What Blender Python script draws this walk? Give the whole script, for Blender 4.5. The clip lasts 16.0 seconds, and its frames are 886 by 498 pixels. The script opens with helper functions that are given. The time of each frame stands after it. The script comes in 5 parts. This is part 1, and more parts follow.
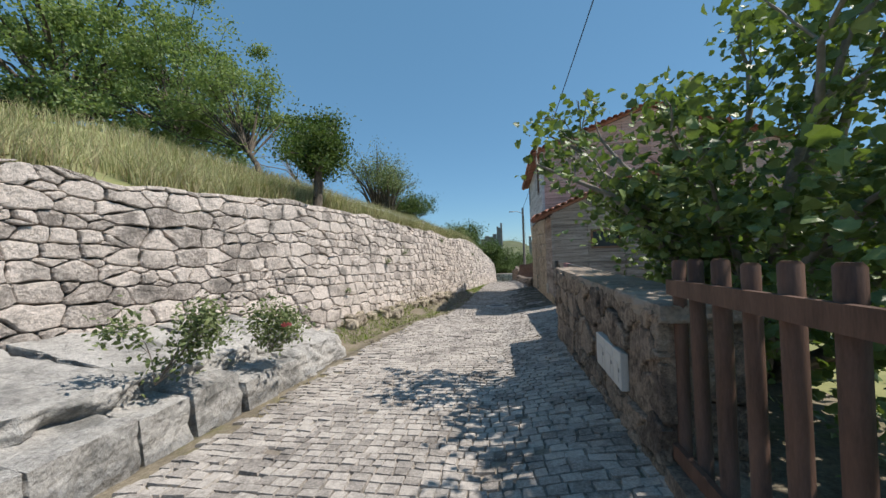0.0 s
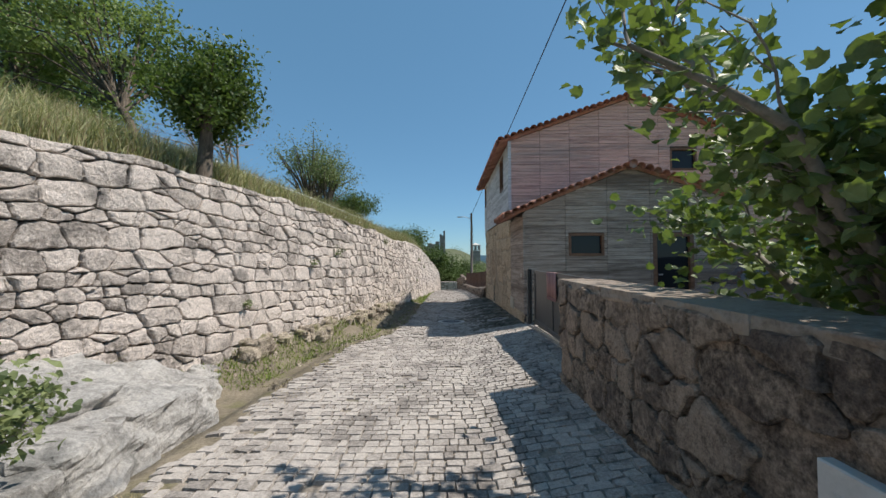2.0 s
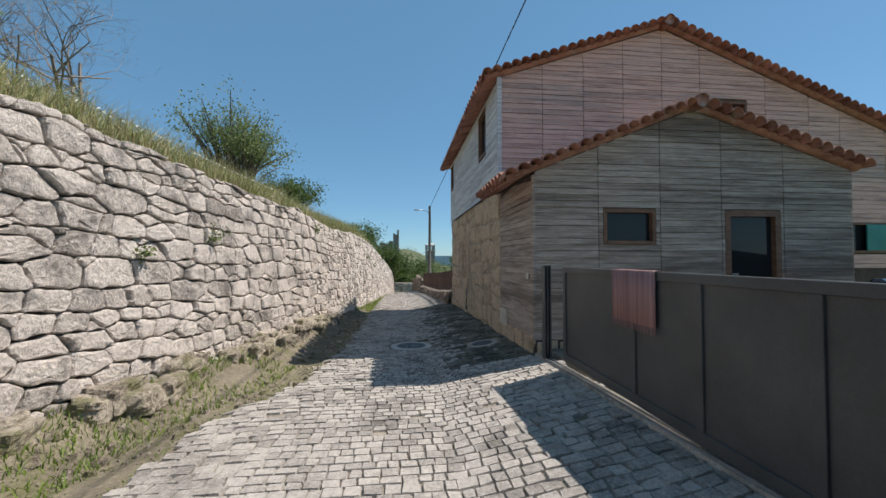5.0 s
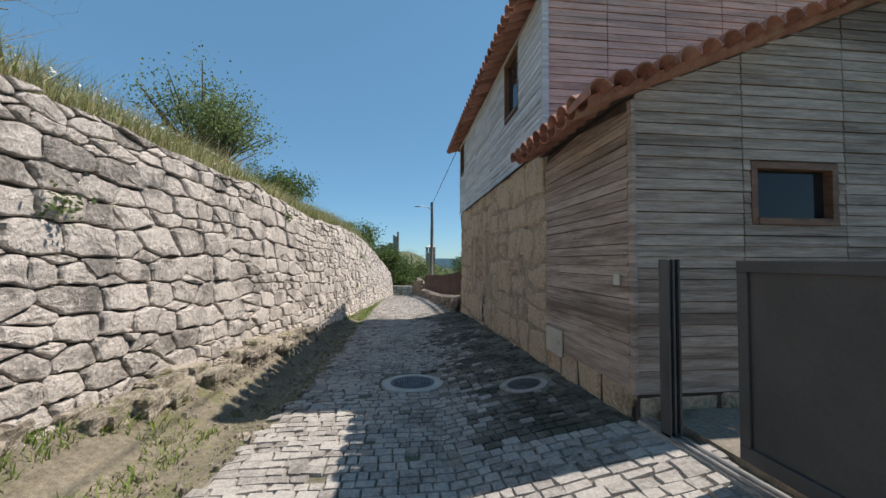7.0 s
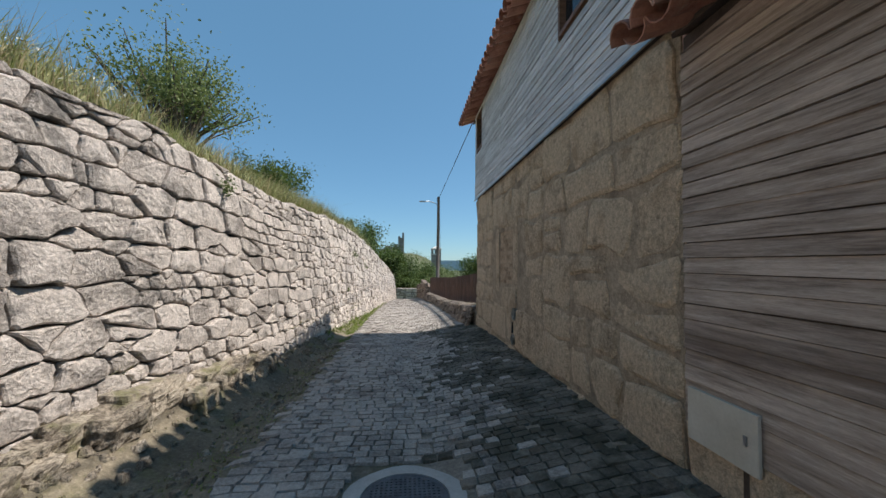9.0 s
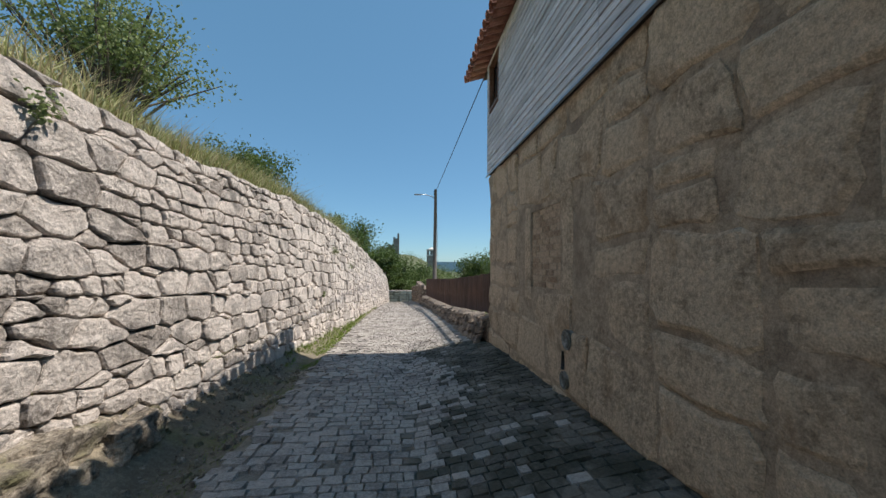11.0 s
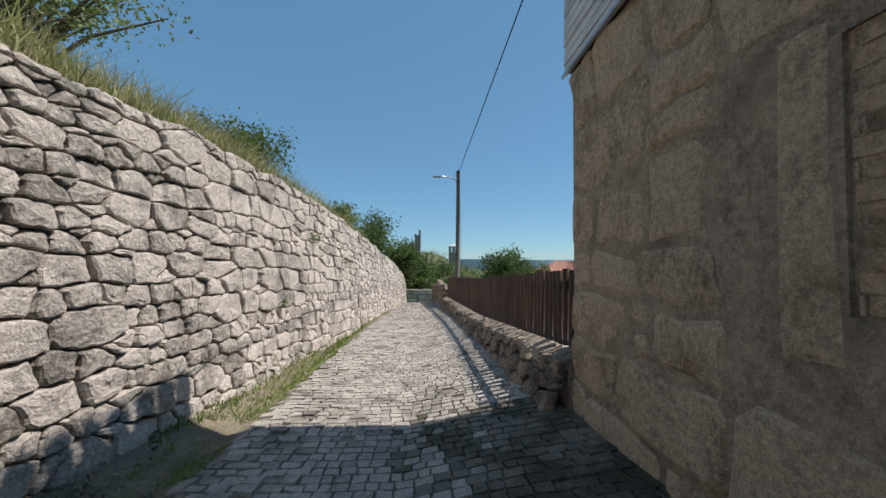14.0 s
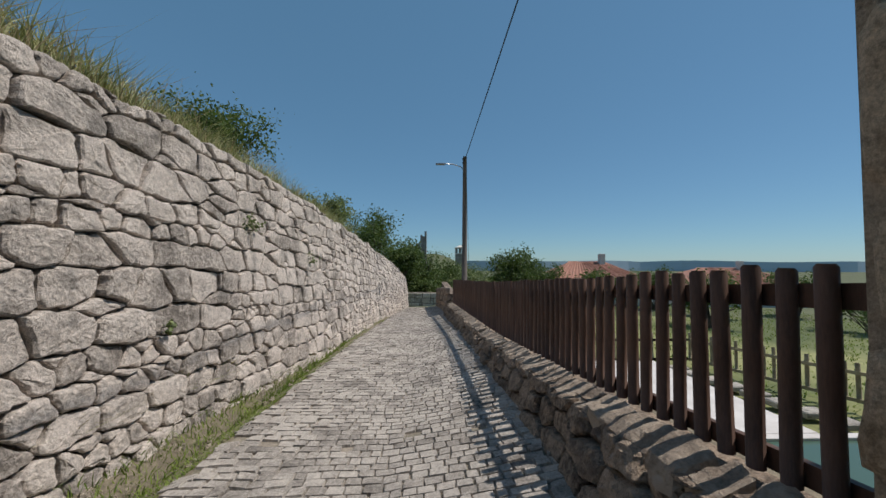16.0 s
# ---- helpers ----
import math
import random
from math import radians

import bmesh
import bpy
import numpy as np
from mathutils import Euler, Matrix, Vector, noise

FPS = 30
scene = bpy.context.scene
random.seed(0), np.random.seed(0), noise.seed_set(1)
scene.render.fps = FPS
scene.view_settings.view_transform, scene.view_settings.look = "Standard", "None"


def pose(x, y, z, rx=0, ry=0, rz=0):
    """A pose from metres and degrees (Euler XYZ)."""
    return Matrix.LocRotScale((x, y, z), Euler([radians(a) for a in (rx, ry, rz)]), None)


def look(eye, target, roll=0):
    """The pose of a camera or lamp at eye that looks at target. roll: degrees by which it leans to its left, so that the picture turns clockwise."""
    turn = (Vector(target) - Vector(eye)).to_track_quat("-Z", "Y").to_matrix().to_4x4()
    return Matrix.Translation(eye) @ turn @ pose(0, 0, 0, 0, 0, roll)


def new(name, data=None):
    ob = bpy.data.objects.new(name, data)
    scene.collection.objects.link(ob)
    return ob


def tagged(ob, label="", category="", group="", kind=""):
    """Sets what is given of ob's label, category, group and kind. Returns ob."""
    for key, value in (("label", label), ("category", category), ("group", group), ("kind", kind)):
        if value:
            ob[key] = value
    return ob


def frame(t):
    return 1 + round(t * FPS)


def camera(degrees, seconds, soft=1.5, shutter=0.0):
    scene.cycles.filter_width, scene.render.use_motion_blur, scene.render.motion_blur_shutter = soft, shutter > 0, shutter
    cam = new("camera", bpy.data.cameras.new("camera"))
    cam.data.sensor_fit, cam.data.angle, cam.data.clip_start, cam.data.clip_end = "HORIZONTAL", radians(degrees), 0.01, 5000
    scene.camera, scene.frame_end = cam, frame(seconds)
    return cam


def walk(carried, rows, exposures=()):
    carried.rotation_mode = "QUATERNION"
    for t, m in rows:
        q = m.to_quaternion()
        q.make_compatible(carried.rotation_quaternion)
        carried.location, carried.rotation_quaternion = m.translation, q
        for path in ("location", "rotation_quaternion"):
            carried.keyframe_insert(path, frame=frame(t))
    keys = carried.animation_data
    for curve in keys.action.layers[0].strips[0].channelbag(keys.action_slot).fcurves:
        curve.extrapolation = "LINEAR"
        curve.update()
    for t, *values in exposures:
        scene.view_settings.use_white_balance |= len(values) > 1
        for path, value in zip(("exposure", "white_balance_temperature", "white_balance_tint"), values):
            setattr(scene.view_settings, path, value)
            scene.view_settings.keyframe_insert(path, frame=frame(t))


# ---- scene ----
cam = camera(99.8, 16.0)
METRES, EYE, TILT, LEAN, TURN = 20.3, 1.5, 0.0, 0.0, 9.7
ROWS = [
    (0.0, 0.0, 0.0, 0.0, 0.02, 0.54, 2.18),
    (0.5, -0.005, 0.0304, -0.0009, -2.23, 0.81, 1.91),
    (1.0, -0.0068, 0.062, -0.0021, -4.8, 1.18, 1.27),
    (1.5, -0.0069, 0.0931, -0.0041, -7.05, 1.28, 0.71),
    (2.0, -0.005, 0.1245, -0.0047, -8.94, 1.42, 0.3),
    (2.5, -0.0035, 0.1563, -0.0061, -11.18, 1.44, 0.38),
    (3.0, 0.0004, 0.1879, -0.0073, -13.56, 1.37, 0.69),
    (3.5, 0.0035, 0.2189, -0.0088, -14.61, 1.45, 0.82),
    (4.0, 0.0108, 0.2509, -0.01, -15.49, 1.42, 0.74),
    (6.5, 0.0385, 0.4079, -0.0183, -16.12, 1.66, -0.19),
    (7.0, 0.0452, 0.4383, -0.0192, -16.06, 1.88, -0.18),
    (7.5, 0.053, 0.4697, -0.02, -15.68, 2.14, -0.24),
    (8.0, 0.0604, 0.5007, -0.0217, -15.35, 2.23, -0.35),
    (8.5, 0.068, 0.533, -0.0224, -15.16, 2.15, -0.54),
    (11.0, 0.1007, 0.6829, -0.0279, -15.92, 2.39, -0.51),
    (11.5, 0.1104, 0.712, -0.0278, -15.87, 2.37, -0.57),
    (12.0, 0.1171, 0.7405, -0.0292, -15.36, 2.25, -0.66),
    (12.5, 0.1266, 0.7676, -0.0294, -14.18, 2.12, -0.73),
    (13.0, 0.1319, 0.7969, -0.0304, -12.96, 2.13, -0.64),
    (13.5, 0.1382, 0.8267, -0.0314, -12.58, 2.11, -0.48),
    (14.0, 0.1444, 0.8577, -0.0328, -12.53, 1.97, -0.35),
    (14.5, 0.1519, 0.8874, -0.0336, -12.37, 1.92, -0.3),
    (15.0, 0.1598, 0.918, -0.0343, -12.15, 1.91, -0.26),
    (15.5, 0.1678, 0.9476, -0.0353, -11.88, 2.02, -0.18),
    (16.0, 0.1754, 0.9783, -0.036, -11.53, 2.22, -0.19),
]
walk(cam, [(t, pose(0, 0, EYE, TILT, LEAN, TURN) @ pose(METRES * x, METRES * y, METRES * z, 90 + pitch, roll, yaw)) for t, x, y, z, yaw, pitch, roll in ROWS],
     exposures=[(0.0, 0.24), (3.0, 0.16), (6.5, 0.30), (11.5, 0.27), (13.0, 0.22), (14.5, 0.08), (16.0, -0.28)])

# ---- light ----
SUN = Vector((0.645, 0.07, 1.0)).normalized()
world = bpy.data.worlds.new("sky")
scene.world = world
world.use_nodes = True
_n = world.node_tree
_sky = _n.nodes.new("ShaderNodeTexSky")
_sky.sky_type = "NISHITA"
_sky.sun_disc = False
_sky.sun_elevation = math.asin(SUN.z)
_sky.sun_rotation = math.atan2(SUN.x, SUN.y)
_sky.altitude = 200
_sky.air_density, _sky.dust_density, _sky.ozone_density = 0.85, 0.12, 1.5
_tint = _n.nodes.new("ShaderNodeMix")
_tint.data_type, _tint.blend_type = "RGBA", "MULTIPLY"
_tint.inputs["Factor"].default_value = 1.0
_tint.inputs[7].default_value = (0.80, 0.98, 1.04, 1)
_n.links.new(_sky.outputs[0], _tint.inputs[6])
_even = _n.nodes.new("ShaderNodeMix")
_even.data_type = "RGBA"
_even.inputs["Factor"].default_value = 0.5
_even.inputs[7].default_value = (1.08, 2.65, 4.25, 1)
_n.links.new(_tint.outputs[2], _even.inputs[6])
_n.links.new(_even.outputs[2], _n.nodes["Background"].inputs[0])
_n.nodes["Background"].inputs[1].default_value = 0.112
sun = new("sun", bpy.data.lights.new("sun", "SUN"))
sun.data.energy, sun.data.angle, sun.data.color = 4.9, radians(0.55), (1.0, 0.93, 0.85)
sun.matrix_world = look(SUN * 60, (0, 0, 0))


# ---- materials ----
def srgb(r, g, b):
    return tuple((c / 12.92 if c <= 0.04045 else ((c + 0.055) / 1.055) ** 2.4) for c in (r, g, b)) + (1,)


def material(name, dark, light, scale=3.0, fine=40.0, bump=0.3, rough=0.85, metal=0.0, vary=0.0, island=False,
             stain=None, stain_scale=1.2, stain_at=0.6, stretch=(1, 1, 1), bump_size=0.02, translucent=None, grit=0.55, speckle=0.0):
    """A surface with two scales of variation, optional stains and a random shift from piece to piece."""
    m = bpy.data.materials.new(name)
    m.use_nodes = True
    t, L = m.node_tree, m.node_tree.links.new
    p = t.nodes["Principled BSDF"]
    co = t.nodes.new("ShaderNodeNewGeometry")
    mp = t.nodes.new("ShaderNodeMapping")
    mp.inputs["Scale"].default_value = stretch
    L(co.outputs["Position"], mp.inputs[0])
    def nz(s, detail=5, rgh=0.6):
        n = t.nodes.new("ShaderNodeTexNoise")
        n.inputs["Scale"].default_value, n.inputs["Detail"].default_value, n.inputs["Roughness"].default_value = s, detail, rgh
        L(mp.outputs[0], n.inputs["Vector"])
        return n
    big, small = nz(scale), nz(fine, 6, 0.7)
    add = t.nodes.new("ShaderNodeMath"); add.operation = "MULTIPLY_ADD"
    L(small.outputs[0], add.inputs[0]); add.inputs[1].default_value = grit
    L(big.outputs[0], add.inputs[2])
    val = add
    if vary:
        if island:
            src = co.outputs["Random Per Island"]
        else:
            src = t.nodes.new("ShaderNodeObjectInfo").outputs["Random"]
        v = t.nodes.new("ShaderNodeMath"); v.operation = "MULTIPLY_ADD"
        L(src, v.inputs[0]); v.inputs[1].default_value = vary
        L(add.outputs[0], v.inputs[2])
        w = t.nodes.new("ShaderNodeMath"); w.operation = "SUBTRACT"
        L(v.outputs[0], w.inputs[0]); w.inputs[1].default_value = vary / 2
        val = w
    r = t.nodes.new("ShaderNodeValToRGB")
    r.color_ramp.elements[0].position, r.color_ramp.elements[1].position = 0.35 + grit * .3, 0.62 + grit * .72
    r.color_ramp.elements[0].color, r.color_ramp.elements[1].color = dark, light
    L(val.outputs[0], r.inputs[0])
    col = r.outputs[0]
    if stain:
        s = nz(stain_scale, 6, 0.65)
        sr = t.nodes.new("ShaderNodeValToRGB")
        sr.color_ramp.elements[0].position, sr.color_ramp.elements[1].position = stain_at - 0.06, stain_at + 0.06
        L(s.outputs[0], sr.inputs[0])
        mx = t.nodes.new("ShaderNodeMix"); mx.data_type = "RGBA"
        k = t.nodes.new("ShaderNodeMath"); k.operation = "MULTIPLY"; k.inputs[1].default_value = 0.75
        L(sr.outputs[0], k.inputs[0])
        L(k.outputs[0], mx.inputs["Factor"])
        L(col, mx.inputs[6]); mx.inputs[7].default_value = stain
        col = mx.outputs[2]
    if speckle:
        g1, g2 = nz(95, 3, 0.75), nz(24, 4, 0.7)
        sm = t.nodes.new("ShaderNodeMath"); sm.operation = "ADD"
        L(g1.outputs[0], sm.inputs[0]); L(g2.outputs[0], sm.inputs[1])
        gr = t.nodes.new("ShaderNodeMapRange")
        gr.inputs[1].default_value, gr.inputs[2].default_value = 0.72, 1.28
        gr.inputs[3].default_value, gr.inputs[4].default_value = 1 - speckle, 1 + speckle
        L(sm.outputs[0], gr.inputs[0])
        sv = t.nodes.new("ShaderNodeVectorMath"); sv.operation = "SCALE"
        L(col, sv.inputs[0]); L(gr.outputs[0], sv.inputs["Scale"])
        col = sv.outputs[0]
    L(col, p.inputs["Base Color"])
    p.inputs["Roughness"].default_value, p.inputs["Metallic"].default_value = rough, metal
    p.inputs["Specular IOR Level"].default_value = 0.3
    if bump:
        b = t.nodes.new("ShaderNodeBump")
        b.inputs["Strength"].default_value, b.inputs["Distance"].default_value = bump, bump_size
        L(add.outputs[0], b.inputs["Height"])
        L(b.outputs[0], p.inputs["Normal"])
    if translucent:
        tr = t.nodes.new("ShaderNodeBsdfTranslucent")
        tr.inputs[0].default_value = translucent
        ms = t.nodes.new("ShaderNodeMixShader"); ms.inputs[0].default_value = 0.3
        L(p.outputs[0], ms.inputs[1]); L(tr.outputs[0], ms.inputs[2])
        L(ms.outputs[0], t.nodes["Material Output"].inputs[0])
    return m


def rgb(r, g, b):
    return (r, g, b, 1)


GRANITE = material("granite", rgb(.215, .188, .165), rgb(.64, .565, .505), 2.2, 26, 1.0, 0.95, vary=0.36, grit=.95, bump_size=.045,
                   stain=rgb(.17, .155, .14), stain_scale=2.4, stain_at=0.60, speckle=0.34)
GRANITE_FAR = material("granite_joined", rgb(.215, .188, .165), rgb(.64, .565, .505), 2.2, 26, 1.0, 0.95, vary=0.36, grit=.95, bump_size=.045, island=True,
                       stain=rgb(.17, .155, .14), stain_scale=2.4, stain_at=0.60, speckle=0.34)
JOINT = material("earth_joint", rgb(.07, .055, .045), rgb(.20, .165, .13), 5, 60, 0.6)
LEDGE = material("bedrock", rgb(.195, .185, .172), rgb(.47, .45, .42), 1.6, 22, 1.0, 0.9, vary=.12, grit=.8, bump_size=.05, stain=rgb(.15, .15, .14), stain_scale=2.0, stain_at=.58, speckle=0.30)
MOSSROCK = material("mossy_rock", rgb(.13, .105, .08), rgb(.42, .36, .285), 2.6, 24, 1.0, 0.95, vary=0.3, grit=.9, bump_size=.045, stain=rgb(.15, .145, .06), stain_scale=3.0, stain_at=.56, speckle=.4)
RUBBLE = material("rubble_stone", rgb(.075, .055, .042), rgb(.34, .265, .205), 5.5, 24, 1.0, 0.95, vary=0.3, grit=.9, bump_size=.04, stain=rgb(.09, .07, .06), stain_scale=2.5, stain_at=.56, speckle=0.45)
ASHLAR = material("house_stone", rgb(.24, .178, .122), rgb(.59, .46, .325), 4.5, 26, 1.0, 0.95, vary=0.2, grit=1.0, bump_size=.035, stain=rgb(.36, .25, .155), stain_scale=2.1, stain_at=.60, speckle=0.42)
MORTAR = material("mortar", rgb(.20, .15, .105), rgb(.46, .36, .26), 5.0, 34, 1.0, 0.95, grit=.9, bump_size=.03, stain=rgb(.20, .15, .11), stain_scale=1.5, speckle=0.38)
COPING = material("coping_stone", rgb(.24, .22, .20), rgb(.52, .48, .43), 3, 45, 0.8, 0.92, vary=.2, stain=rgb(.15, .14, .13), stain_scale=4, speckle=0.30)
SETT = material("sett", rgb(.135, .12, .107), rgb(.44, .40, .36), 2.0, 40, 0.8, 0.85, vary=0.26, grit=.8, speckle=0.30)
# mossy setts, their base colour also lowered to deepen the house shade
SETT_MOSS_SHADE = material("moss_shade_sett", rgb(.05, .045, .037), rgb(.21, .188, .155), 2.0, 40, 0.8, 0.8, vary=0.26, grit=.8, island=True, stain=rgb(.045, .045, .028), stain_scale=2.2, stain_at=.5, speckle=.3)
SETT_FAR = material("sett_joined", rgb(.135, .12, .107), rgb(.44, .40, .36), 2.0, 40, 0.8, 0.85, vary=0.26, grit=.8, island=True, speckle=0.30)
EARTH = material("earth", rgb(.10, .085, .06), rgb(.26, .22, .16), 1.5, 30, 0.9, 0.95, stain=rgb(.14, .135, .06), stain_scale=1.6, stain_at=.58, speckle=0.40)
CONCRETE = material("concrete", rgb(.34, .33, .31), rgb(.56, .54, .51), 4, 60, 0.4, 0.9)
WOOD_GREY = material("weathered_boards", rgb(.18, .133, .105), rgb(.50, .408, .342), 5, 26, 0.6, 0.8, vary=0.2, grit=.6, stretch=(.35, .35, 5), stain=rgb(.12, .085, .065), stain_scale=.55, stain_at=.55, bump_size=.006, speckle=0.22)
WOOD_RED = material("reddish_boards", rgb(.31, .18, .15), rgb(.70, .46, .395), 5, 26, 0.6, 0.8, vary=0.18, grit=.8, stretch=(.35, .35, 5), stain=rgb(.30, .27, .25), stain_scale=.4, stain_at=.62, bump_size=.006)
WOOD_BLUE = material("blue_grey_boards", rgb(.36, .36, .37), rgb(.74, .74, .76), 5, 26, 0.5, 0.75, vary=0.25, stretch=(.35, .35, 5), bump_size=.006)
WOOD_DARK = material("dark_joint_wood", rgb(.04, .03, .025), rgb(.12, .09, .075), 5, 30, 0.5)
FRAME = material("brown_window_frame", rgb(.10, .05, .03), rgb(.24, .13, .08), 6, 30, 0.3, 0.5, stretch=(1, 1, 4))
FENCE = material("stained_picket_wood", rgb(.055, .030, .022), rgb(.15, .085, .062), 4, 40, 0.4, 0.6, vary=.2, stretch=(3, 3, .5), bump_size=.005)
PALE_WOOD = material("pale_fence_wood", rgb(.20, .16, .10), rgb(.42, .36, .25), 5, 40, 0.4, 0.7, vary=.2)
TERRA = material("terracotta", rgb(.20, .085, .062), rgb(.47, .245, .18), 4, 40, 0.5, 0.85, vary=0.35, stain=rgb(.33, .27, .22), stain_scale=3, stain_at=.62)
TERRA_FAR = material("terracotta_joined", rgb(.20, .085, .062), rgb(.47, .245, .18), 4, 40, 0.5, 0.85, vary=0.35, island=True, stain=rgb(.33, .27, .22), stain_scale=3, stain_at=.62)
BRICK = material("pale_brick", rgb(.26, .175, .115), rgb(.50, .37, .255), 6, 40, 1.0, 0.95, vary=.5, grit=.9, bump_size=.02, speckle=.35)
GATE = material("dark_gate_paint", rgb(.052, .053, .054), rgb(.090, .090, .090), 2, 60, 0.08, 0.42, vary=0)
IRON = material("cast_iron", rgb(.06, .06, .065), rgb(.17, .17, .18), 8, 60, 0.5, 0.55, metal=.6)
STEEL = material("galvanised_steel", rgb(.30, .31, .32), rgb(.5, .5, .51), 6, 60, 0.1, 0.4, metal=.9)
BOXWHITE = material("white_meter_box", rgb(.46, .45, .43), rgb(.62, .61, .58), 3, 40, 0.1, 0.5)
CREAM = material("cream_box", rgb(.44, .40, .33), rgb(.60, .56, .48), 3, 40, 0.1, 0.6)
BLACK = material("black_rubber", rgb(.012, .012, .012), rgb(.03, .03, .03), 5, 40, 0.1, 0.6)
POLE = material("weathered_pole", rgb(.07, .06, .055), rgb(.19, .165, .15), 5, 40, 0.5, 0.9, stretch=(4, 4, .4))
BARK = material("bark", rgb(.05, .04, .03), rgb(.17, .14, .11), 6, 40, 0.9, 0.95, stretch=(3, 3, .6))
TWIG = material("grey_twig", rgb(.17, .14, .12), rgb(.30, .26, .23), 6, 40, 0.3, 0.9)
FIGBARK = material("fig_bark", rgb(.16, .14, .12), rgb(.32, .29, .26), 6, 40, 0.5, 0.9)
FIG = material("fig_leaf", rgb(.066, .100, .042), rgb(.25, .32, .12), 3, 30, 0.3, 0.4, vary=.5, island=True, translucent=rgb(.16, .24, .03))
LEAF = material("ash_leaf", rgb(.065, .105, .040), rgb(.25, .31, .12), 1, 30, 0, 0.55, vary=.5, island=True, translucent=rgb(.30, .42, .10))
IVY = material("ivy_leaf", rgb(.030, .055, .015), rgb(.11, .16, .04), 1, 30, 0, 0.5, vary=.5, island=True, translucent=rgb(.12, .20, .03))
SHRUB = material("shrub_leaf", rgb(.075, .105, .042), rgb(.26, .30, .13), 1, 30, 0, 0.55, vary=.5, island=True, translucent=rgb(.18, .24, .08))
HEDGE = material("hedge_leaf", rgb(.030, .058, .016), rgb(.12, .165, .05), .4, 30, 0, 0.6, vary=.5, island=True, translucent=rgb(.12, .18, .04))
GRASS = material("grass_blade", rgb(.23, .245, .105), rgb(.54, .52, .29), .6, 20, 0, 0.7, vary=.6, island=True, translucent=rgb(.30, .34, .10))
STRAW = material("dry_grass_blade", rgb(.26, .21, .11), rgb(.52, .44, .27), .6, 20, 0, 0.8, vary=.5, island=True, translucent=rgb(.40, .34, .18))
MOSS = material("moss_blade", rgb(.075, .135, .02), rgb(.24, .32, .065), .8, 20, 0, 0.8, vary=.6, island=True, translucent=rgb(.24, .30, .06))
PETAL = material("rose_petal", rgb(.42, .07, .08), rgb(.70, .20, .20), 20, 60, 0, 0.6)
DAISY = material("daisy_petal", rgb(.75, .74, .68), rgb(.85, .84, .78), 20, 60, 0, 0.7)
PLASTER = material("far_plaster", rgb(.50, .47, .42), rgb(.68, .65, .60), .6, 8, 0.1)
DECK = material("pale_paving", rgb(.50, .47, .45), rgb(.68, .65, .63), 2, 30, 0.1)
CARPAINT = material("dark_car_paint", rgb(.02, .024, .03), rgb(.035, .04, .05), 1, 10, 0, 0.2, metal=.3)
TEAL = material("teal_shutter", rgb(.02, .16, .15), rgb(.05, .26, .24), 3, 30, 0.1, 0.5)


def glass(name, tint, rough=0.03):
    m = bpy.data.materials.new(name)
    m.use_nodes = True
    p = m.node_tree.nodes["Principled BSDF"]
    p.inputs["Base Color"].default_value = tint
    p.inputs["Roughness"].default_value = rough
    p.inputs["IOR"].default_value = 1.35
    return m


PANE = glass("window_glass", rgb(.02, .022, .025))
WATER = glass("pool_water", rgb(.07, .12, .09), .02)


# ---- building tools ----
def interp(v, knots):
    return float(np.interp(v, [k[0] for k in knots], [k[1] for k in knots]))


def mesh_object(name, verts, faces, mat, parent=None, label="", smooth=False):
    me = bpy.data.meshes.new(name)
    me.from_pydata([tuple(v) for v in verts], [], [tuple(f) for f in faces])
    me.materials.append(mat)
    if smooth:
        me.polygons.foreach_set("use_smooth", [True] * len(me.polygons))
    me.update()
    ob = new(name, me)
    if parent:
        ob.parent = parent
    if label:
        ob["label"] = label
    return ob


def thing(name, label, category, group="", kind=""):
    return tagged(new(name), label, category, group, kind)


class Joined:
    """Collects many small pieces for one mesh."""
    def __init__(self):
        self.v, self.f, self.n = [], [], 0

    def add(self, verts, faces):
        verts = np.asarray(verts, float).reshape(-1, 3)
        self.v.append(verts)
        self.f.extend([tuple(i + self.n for i in f) for f in faces])
        self.n += len(verts)
        return self

    def verts(self):
        return np.concatenate(self.v) if self.v else np.zeros((0, 3))

    def make(self, name, mat, parent=None, label="", smooth=False):
        return mesh_object(name, self.verts().tolist(), self.f, mat, parent, label, smooth)


BOX_F = [(0, 1, 3, 2), (4, 6, 7, 5), (0, 4, 5, 1), (2, 3, 7, 6), (0, 2, 6, 4), (1, 5, 7, 3)]


def box_data(x0, x1, y0, y1, z0, z1, bevel=0.0):
    """A box with chamfered edges."""
    if bevel <= 0:
        return [(x, y, z) for x in (x0, x1) for y in (y0, y1) for z in (z0, z1)], [(0, 1, 3, 2), (4, 6, 7, 5), (0, 4, 5, 1), (2, 3, 7, 6), (0, 2, 6, 4), (1, 5, 7, 3)]
    bm = bmesh.new()
    vs = [bm.verts.new((x, y, z)) for x in (x0, x1) for y in (y0, y1) for z in (z0, z1)]
    for f in BOX_F:
        bm.faces.new([vs[i] for i in f])
    bmesh.ops.bevel(bm, geom=list(bm.edges), offset=bevel, segments=1, affect="EDGES")
    bmesh.ops.recalc_face_normals(bm, faces=list(bm.faces))
    out = [tuple(v.co) for v in bm.verts]
    bm.verts.index_update()
    fs = [[v.index for v in f.verts] for f in bm.faces]
    bm.free()
    return out, fs


def box(name, x0, x1, y0, y1, z0, z1, mat, parent=None, bevel=0.008, label=""):
    v, f = box_data(x0, x1, y0, y1, z0, z1, bevel)
    return mesh_object(name, v, f, mat, parent, label)


